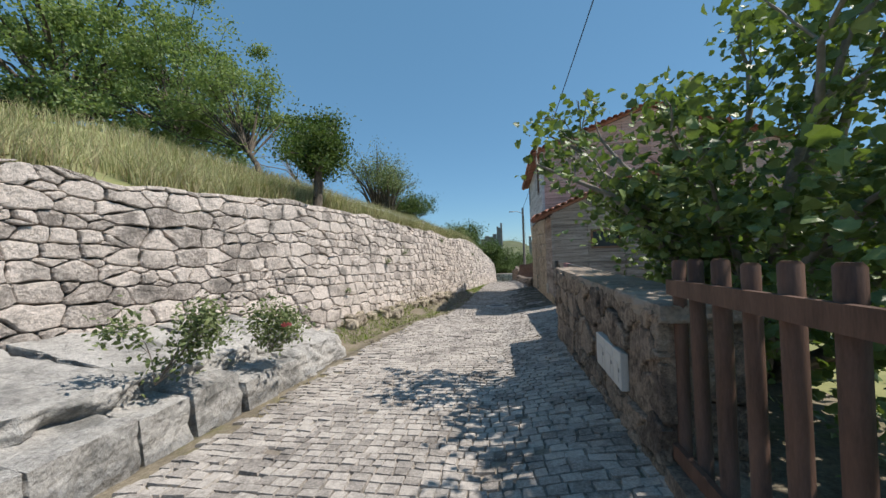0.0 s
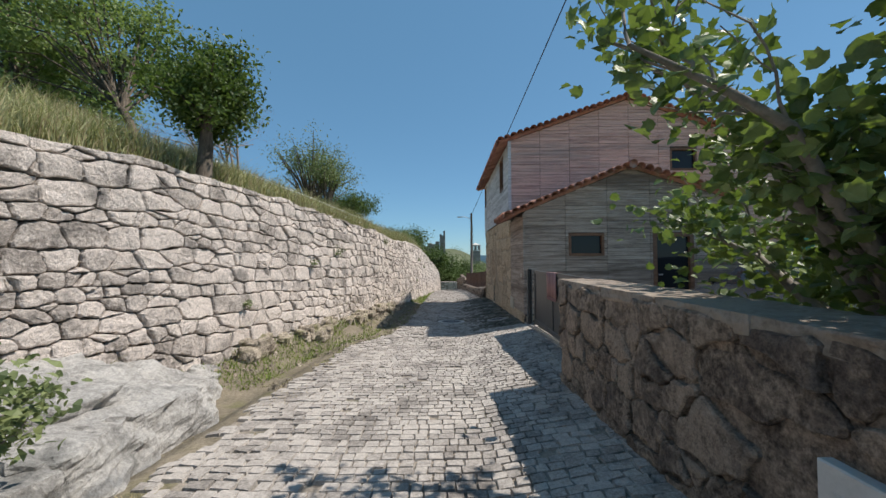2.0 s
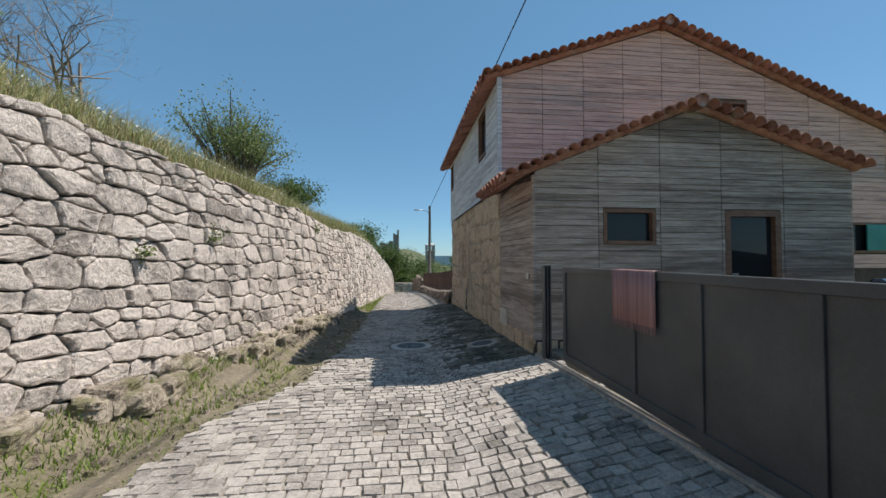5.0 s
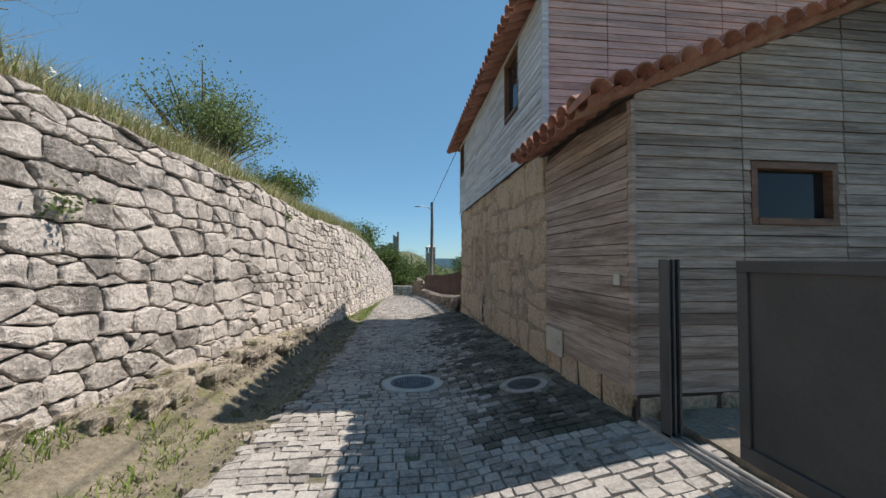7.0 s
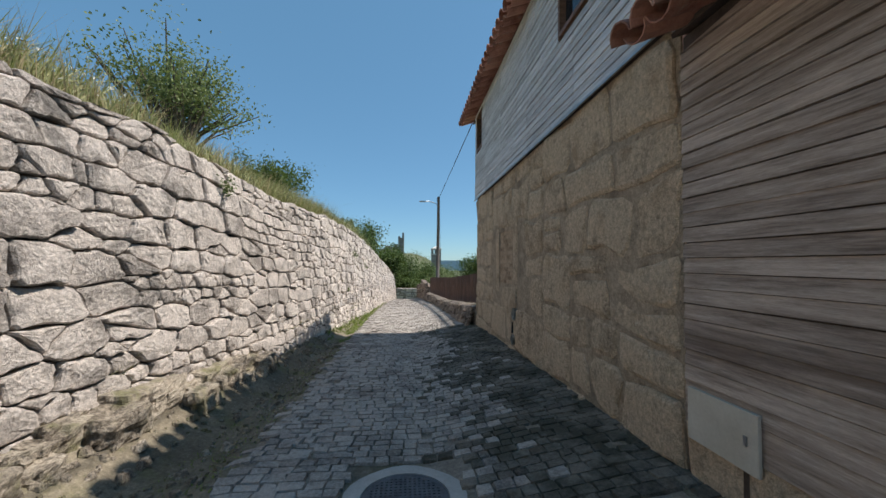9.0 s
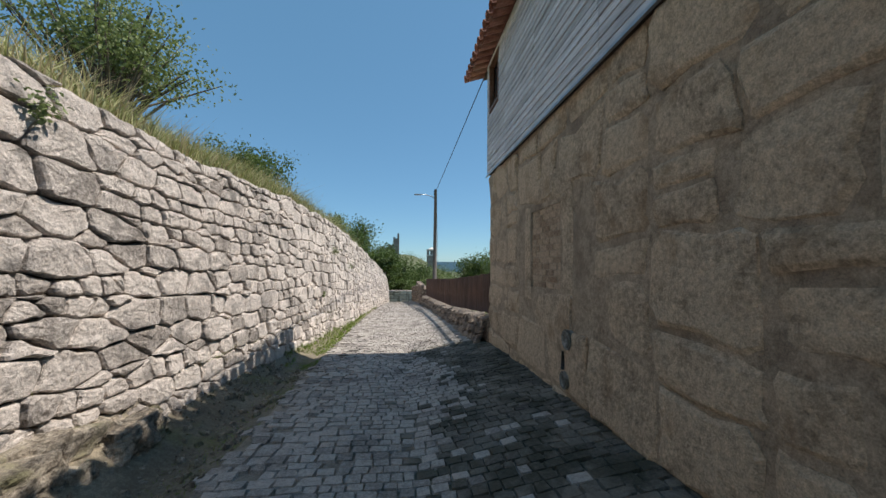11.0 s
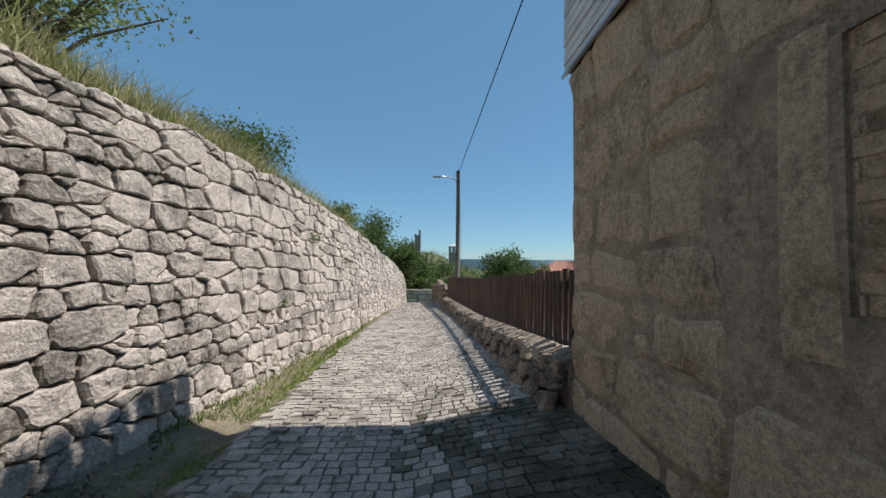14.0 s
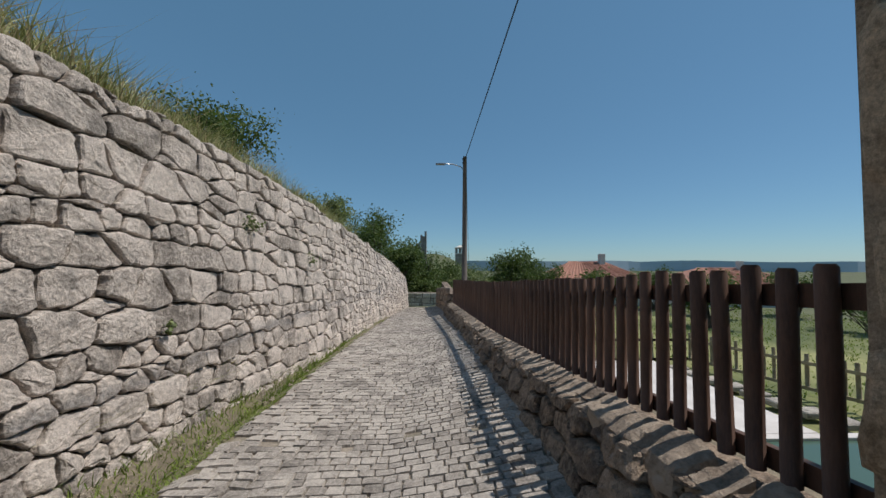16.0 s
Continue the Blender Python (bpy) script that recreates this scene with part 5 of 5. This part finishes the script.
shrub("broom_bush", "large loose green bush on the grassy slope", -9.2, 26.0, land(-9.2, 26) - .2, 2.3, 2.5, 4.2, SHRUB, .13, 5200, 15, 54)
shrub("broom_bush", "large loose green bush on the grassy slope", -7.6, 24.0, land(-7.6, 24) - .2, 1.1, 1.3, 3.3, SHRUB, .13, 2400, 16, 26)
shrub("terrace_bush", "dark green bush above the far wall", -9.5, 36.0, land(-9.5, 36) - .2, 2.2, 2.0, 3.4, HEDGE, .17, 10000, 17, 44)
shrub("terrace_bush", "bright green bush above the far wall", -5.2, 39.5, land(-5.2, 39.5) - .2, 1.2, 1.6, 2.2, SHRUB, .14, 4500, 18, 26)
# bare tree
rnd_ = random.Random(19)
limbs, tips = [], []
for k in range(6):
    grow(on_land(-9.2 + k * .15, 16.5), (rnd_.gauss(0, .5), rnd_.gauss(0, .5), 1), 1.7, .05, 5, rnd_, limbs, tips, .85, .74, .10, (2, 4))
bare = thing("bare_tree", "leafless grey twiggy tree on the grassy slope", "tree")
limb_mesh(limbs, 5).make("crown", TWIG, bare)

# grass on the terrace
rng = np.random.default_rng(40)
def scatter(n, y0, y1, back0, back1, power=1.6):
    ys = rng.uniform(y0, y1, n)
    bk = back0 + (back1 - back0) * rng.uniform(0, 1, n) ** power
    xs = np.interp(ys, [k[0] for k in WALLX], [k[1] for k in WALLX]) - bk
    keep = np.array([noise.noise(Vector((a * .8, b * .8, 4))) > -.35 for a, b in zip(xs, ys)])
    xs, ys = xs[keep], ys[keep]
    return np.array([(a, b, land(a, b) - .05) for a, b in zip(xs, ys)])
turf = thing("terrace_grass", "long unmown grass on the slope above the wall", "grass", kind="stuff")
blades(scatter(36000, -4, 34, .25, 7.5), .42, .009, rng).make("blades", GRASS, turf)
blades(scatter(17000, -4, 30, .25, 6.0), .50, .006, rng, .28).make("dry_blades", STRAW, turf)
blades(scatter(7000, 14, 46, .22, 1.6), .30, .008, rng).make("edge_blades", GRASS, turf)
blades(scatter(22000, -4, 34, .06, 1.1, 1.0), .46, .008, rng, .5).make("brow_blades", GRASS, turf)
blades(scatter(9000, -4, 34, .05, .8, 1.0), .46, .006, rng, .5).make("brow_straw", STRAW, turf)
d = scatter(420, 10, 16, .4, 2.2)
d[:, 2] += .42
leaf_cloud(d, .05, rng, "oval", .5).make("daisies", DAISY, turf, "small white daisy heads")
# verge at the wall's foot
def foot_scatter(n, y0, y1, lo, hi):
    ys = rng.uniform(y0, y1, n)
    t = rng.uniform(lo, hi, n)
    wx = np.interp(ys, [k[0] for k in WALLX], [k[1] for k in WALLX]) + .08
    rl = np.interp(ys, [k[0] for k in ROADL], [k[1] for k in ROADL])
    xs = rl + (wx - rl) * t
    keep = np.array([noise.noise(Vector((a * 1.2, b * .9, 8))) > -.4 for a, b in zip(xs, ys)])
    xs, ys = xs[keep], ys[keep]
    return np.array([(a, b, land(a, b) - .045) for a, b in zip(xs, ys)])
verge = thing("verge_weeds", "low weeds and moss in the gutter at the wall foot", "weeds", kind="stuff")
blades(foot_scatter(46000, 20.6, 36, .05, .65), .05, .006, rng, .6).make("moss", MOSS, verge)
blades(foot_scatter(9000, 8.2, 19.5, .02, .42), .04, .006, rng, .6).make("moss", MOSS, verge)
blades(foot_scatter(3600, 7.6, 13, .35, 1.0), .11, .007, rng, .5).make("tufts", MOSS, verge)
blades(foot_scatter(6500, 21, 36, .35, 1.0), .12, .007, rng, .5).make("tufts", MOSS, verge)
ys = rng.uniform(1, 9, 2600)
blades([(a, b, land(a, b) - .03) for a, b in zip(rng.normal(-2.62, .13, 2600), ys) if noise.noise(Vector((a * 2, b * 1.2, 3))) > .05], .05, .005, rng, .6).make("joint_grass", STRAW, verge)
# stone chips and gravel washed into the gutter
chips = Joined()
cr = random.Random(61)
for px, py, pz in np.concatenate([foot_scatter(2400, 7.6, 20.5, .02, 1.0), foot_scatter(900, 20.5, 36, .1, 1.0)]):
    r = cr.uniform(.008, .022) if cr.random() < .85 else cr.uniform(.025, .06)
    ring = [(px + r * cr.uniform(.7, 1.3) * math.cos(a), py + r * cr.uniform(.8, 1.7) * math.sin(a)) for a in (.3, 1.4, 2.6, 3.6, 4.7, 5.6)]
    z = land(px, py) - .03
    lid = [(px + (a - px) * .6, py + (b - py) * .6, z + .012 + r * cr.uniform(.5, 1.0)) for a, b in ring]
    chips.add([(a, b, z) for a, b in ring] + lid, [(i, (i + 1) % 6, (i + 1) % 6 + 6, i + 6) for i in range(6)] + [tuple(range(6, 12))])
gravel = thing("gravel", "loose stone chips in the gutter at the wall foot", "gravel", kind="stuff")
chips.make("chips", MOSSROCK, gravel)
# weeds growing from wall joints
for y, vv, n, s in ((12.4, 2.05, 90, .13), (8.9, 1.05, 60, .08), (11.2, 1.75, 60, .07), (25.4, 2.2, 90, .10), (27.5, 1.9, 70, .10), (17.0, 2.7, 80, .10), (23.8, 1.1, 40, .05)):
    p = wall_place(y, vv, .06)
    w = thing("wall_weed", "small green weed tuft growing from a wall joint", "weed", "weeds in the wall")
    leaf_cloud(np.array(p) + rng.normal(size=(n, 3)) * s * .6 + (.03, 0, .02), .06, rng).make("leaves", SHRUB, w)
    tube("stem", [Vector(p) - Vector((.1, 0, 0)), Vector(p) + Vector((.05, 0, .03))], .006, TWIG, w, 4)


# roses on the ledge
def rose(x, y, z, h, seed, bloom=False):
    rnd_, rg = random.Random(seed), np.random.default_rng(seed)
    t = thing("rose_bush", "small rose bush with a red bloom, growing from the ledge" if bloom else "small leafy rose bush growing from the ledge", "rose bush")
    limbs, tips = [], []
    for k in range(7):
        grow((x, y, z), (rnd_.gauss(0, .6), rnd_.gauss(0, .6), .9), h * .55, .008, 2, rnd_, limbs, tips, .5, .6, .1, (1, 2), True)
    limb_mesh(limbs, 5).make("stem", TWIG, t)
    leaf_cloud(clump_points([p for p in tips if p.z > z + h * .12], 1100, .085, rg), .065, rg, "oval", .6).make("leaves", SHRUB, t)
    if bloom:
        c = Vector((x + .28, y - .05, z + h * .55))
        pts, j = [], Joined()
        for k in range(16):
            a, r = k * 2.4, .012 + .0028 * k
            o = c + Vector((math.cos(a) * r, math.sin(a) * r, .012 - r * .3))
            n = Vector((math.cos(a), math.sin(a), .9 - k * .06)).normalized()
            s = n.cross(Vector((0, 0, 1))).normalized() * .028
            u = Vector((0, 0, 1)) * .035 + Vector((math.cos(a), math.sin(a), 0)) * .02 * k / 16
            j.add([o - s * .5, o + s * .5, o + s + u * .7, o + u * 1.1, o - s + u * .7], [(0, 1, 2, 3, 4)])
        j.make("bloom", PETAL, t, "dark red rose bloom")
rose(-3.25, 2.95, .38, .85, 51)
rose(-2.95, 4.2, .34, .62, 52, True)

# ---- garden below the fence ----
deck = thing("pool_deck", "pale paved deck round a garden pool", "deck", kind="structure")
GZ = -2.72
box("paving", 4.4, 8.0, 27.6, 33.2, GZ - .25, GZ + .10, DECK, deck, .01)
box("paving", 4.4, 9.6, 24.2, 27.59, GZ - .25, GZ - .24 + .02, DECK, deck, 0)
pool = thing("pool", "small greenish garden pool with a pale stone rim", "pool", kind="structure")
box("water_surface", 5.2, 9.4, 23.4, 27.4, GZ - .2, GZ + .03, WATER, pool, 0)
for q in ((5.0, 5.2, 23.2, 27.6), (9.4, 9.65, 23.2, 27.6), (5.2, 9.4, 27.4, 27.6), (5.2, 9.4, 23.2, 23.4)):
    box("rim", *q, GZ - .2, GZ + .09, DECK, pool, .01)
for i in range(9):
    a = 7.9 + i * .02
    tagged(box("stepping_stone", 8.15 + .12 * i, 8.75 + .12 * i, 32.4 - i * .62, 32.8 - i * .62, GZ - .1, GZ + .06, COPING, None, .03), "flat pale stepping stone beside the pool", "stone", "stepping stones")
picket_fence([(4.6, 33.6), (9.5, 33.6)], [GZ + 1.0] * 2, [GZ] * 2, "garden_fence", "pale wooden picket fence round the garden pool", PALE_WOOD, .2, .045, .25)
picket_fence([(9.6, 33.6), (12.5, 25.0)], [GZ + 1.0] * 2, [GZ] * 2, "garden_fence", "pale wooden picket fence round the garden pool", PALE_WOOD, .26, .05, .25)
lawn = thing("garden_lawn", "mown green lawn in the garden below", "grass", kind="stuff")
n = 16000
xs, ys = rng.uniform(4, 34, n), rng.uniform(22, 60, n)
keep = ~((xs > 4.2) & (xs < 9.9) & (ys < 33.4))
blades([(a, b, land(a, b) - .06) for a, b in zip(xs[keep], ys[keep])], .16, .03, rng, .6).make("blades", MOSS, lawn)
for k, (x, y, r, h) in enumerate(((13, 47, 1.7, 3.0), (17.5, 43, 1.6, 2.8), (22, 48, 2.0, 3.0), (27, 42, 1.8, 2.6), (30, 50, 2.2, 3.0), (20, 53, 2.2, 3.2), (36, 46, 2.4, 3.0), (11, 55, 2.0, 3.0))):
    shrub("garden_bush", "dark leafy bush in the garden below", x, y, land(x, y), r, r, h, HEDGE, .22, 2600, 60 + k, 18)

# ---- far trees, houses, towers ----
for k, (x, y, r, h, m) in enumerate(((-5.2, 56, 3.0, 5.4, HEDGE), (-2.6, 60, 3.0, 4.6, HEDGE), (.6, 63, 2.4, 3.6, SHRUB), (-2.6, 53.5, 1.8, 2.7, HEDGE), (-8, 62, 3.6, 6.8, HEDGE), (8.2, 58, 2.2, 5.0, HEDGE), (11.2, 61, 2.4, 5.1, HEDGE), (-1.2, 58, 2.6, 4.7, HEDGE), (1.6, 64, 2.6, 5.0, HEDGE), (3.6, 72, 3.0, 5.6, SHRUB), (6.5, 78, 3.0, 5.6, SHRUB), (-3.4, 66, 3.2, 5.8, HEDGE), (5.0, 66, 2.6, 3.8, SHRUB), (2.8, 52, 1.6, 2.4, SHRUB), (15, 66, 2.4, 3.6, SHRUB), (-.4, 55, 1.5, 2.6, HEDGE))):
    shrub("far_tree", "rounded green tree beyond the end of the lane", x, y, land(x, y) - .3, r, r, h, m, .26, 4200, 80 + k, 30, "tree")
woods = thing("far_woods", "patchy distant woods on the hills", "woods", kind="stuff")
rng = np.random.default_rng(77)
pts = []
for k in range(900):
    y = rng.uniform(85, 1300)
    x = rng.uniform(-.35, .9) * y
    if abs(x - .062 * y) < 4 and y < 130:
        continue
    z = land(x, y)
    s = rng.uniform(1.5, 4) * (1 + y / 700)
    c = rng.normal(size=(22, 3)) * (s, s, s * .45) + (x, y, z + s * .3)
    pts.append(c)
leaf_cloud(np.concatenate(pts), 2.6, rng, "oval", .8).make("crowns", HEDGE, woods)


def house(name, label, x, y, z, wx, wy, h, rise):
    t = thing(name, label, "house")
    box("wall", x, x + wx, y, y + wy, z - 3, z + h, PLASTER, t, 0)
    v = [(x - .4, y - .4, z + h), (x + wx + .4, y - .4, z + h), (x + wx + .4, y + wy + .4, z + h), (x - .4, y + wy + .4, z + h), (x + wx * .3, y + wy / 2, z + h + rise), (x + wx * .7, y + wy / 2, z + h + rise)]
    r = mesh_object("roof", v + [(a, b, c - .15) for a, b, c in v[:4]], [(0, 1, 5, 4), (1, 2, 5), (2, 3, 4, 5), (3, 0, 4), (0, 6, 7, 1), (1, 7, 8, 2), (2, 8, 9, 3), (3, 9, 6, 0), (6, 9, 8, 7)], TERRA_FAR, t, "terracotta hipped roof")
    ribs = Joined()
    for k in range(int(wx / .45)):
        s = k / int(wx / .45)
        a = Vector(v[0]).lerp(Vector(v[1]), s)
        b = Vector(v[4]).lerp(Vector(v[5]), s)
        vv, ff = tube_data([a + Vector((0, 0, .03)), b + Vector((0, 0, .03))], [.08, .08], 5)
        ribs.add(vv, ff)
    tagged(ribs.make("roof_tile_rest", TERRA_FAR, t), kind="stuff")
    box("chimney", x + wx * .62, x + wx * .62 + .6, y + wy * .4, y + wy * .4 + .6, z + h + rise * .5, z + h + rise + .9, PLASTER, t, .02)
    for k in range(3):
        w = box("window", x + wx * (.15 + .28 * k), x + wx * (.15 + .28 * k) + .9, y - .05, y + .1, z + h - 1.9, z + h - .7, PANE, t, .02)
house("far_house", "distant pale house with an orange tiled roof", 12.8, 58, -5.0, 10, 8, 4.0, 2.0)
house("far_house", "distant pale house with a red tiled roof", 29, 62, -6.2, 15, 8, 4.6, 1.9)

ruin = thing("castle_ruin", "broken stone castle tower on the wooded hill", "ruin")
FARSTONE = material("far_stone", rgb(.19, .16, .14), rgb(.34, .30, .27), .8, 6, .6, .95)
def far_tower(parent, name, x, y, wx, wy, z0, tops):
    n = len(tops)
    for i, t in enumerate(tops):
        box(name, x + wx * i / n, x + wx * (i + 1) / n, y, y + wy, z0, t, FARSTONE, parent, .05)
k = 2.0
far_tower(ruin, "tower_wall", -4.4, 178, 2.6, 6, -6, [12.8, 12.2, 14.4])
far_tower(ruin, "curtain_wall", -12.0, 180, 7.4, 3, -6, [7.2, 8.6, 8.2, 9.4])
church = thing("church_tower", "square stone church bell tower with belfry openings", "tower")
box("shaft", 10.2, 14.2, 172, 176, -12, 4.6, FARSTONE, church, .05)
box("cornice", 9.9, 14.5, 171.7, 176.3, 4.6, 5.0, PLASTER, church, .05)
for a, b in ((10.2, 11.0), (11.7, 12.6), (13.3, 14.2)):
    box("belfry_pier", a, b, 172, 176, 5.0, 6.9, FARSTONE, church, .05)
box("cap", 10.0, 14.4, 171.8, 176.2, 6.9, 7.4, PLASTER, church, .05)
v = [(10.2, 172, 7.4), (14.2, 172, 7.4), (14.2, 176, 7.4), (10.2, 176, 7.4), (12.2, 174, 8.4)]
mesh_object("spire", v, [(0, 1, 4), (1, 2, 4), (2, 3, 4), (3, 0, 4), (3, 2, 1, 0)], PLASTER, church)

# hills along the horizon, the blue of distant haze put into their colour
HAZE = material("haze_blue_hills", rgb(.40, .50, .60), rgb(.46, .55, .64), .002, .02, 0, 1)
hills = Joined()
pts = [(i * 130.0 - 4000, 3300 + 200 * math.sin(i * .3), -40 + 34 * abs(noise.noise(Vector((i * .13, 0, 2)))) + 62) for i in range(62)]
hv = []
for x, y, z in pts:
    hv += [(x, y, -160), (x, y, z), (x, y + 500, -160)]
hills.add(hv, [q for i in range(61) for q in ((i * 3, i * 3 + 3, i * 3 + 4, i * 3 + 1), (i * 3 + 1, i * 3 + 4, i * 3 + 5, i * 3 + 2))])
tagged(hills.make("backdrop", HAZE), "low hills far off along the horizon, coloured blue for haze", "hills", kind="structure")
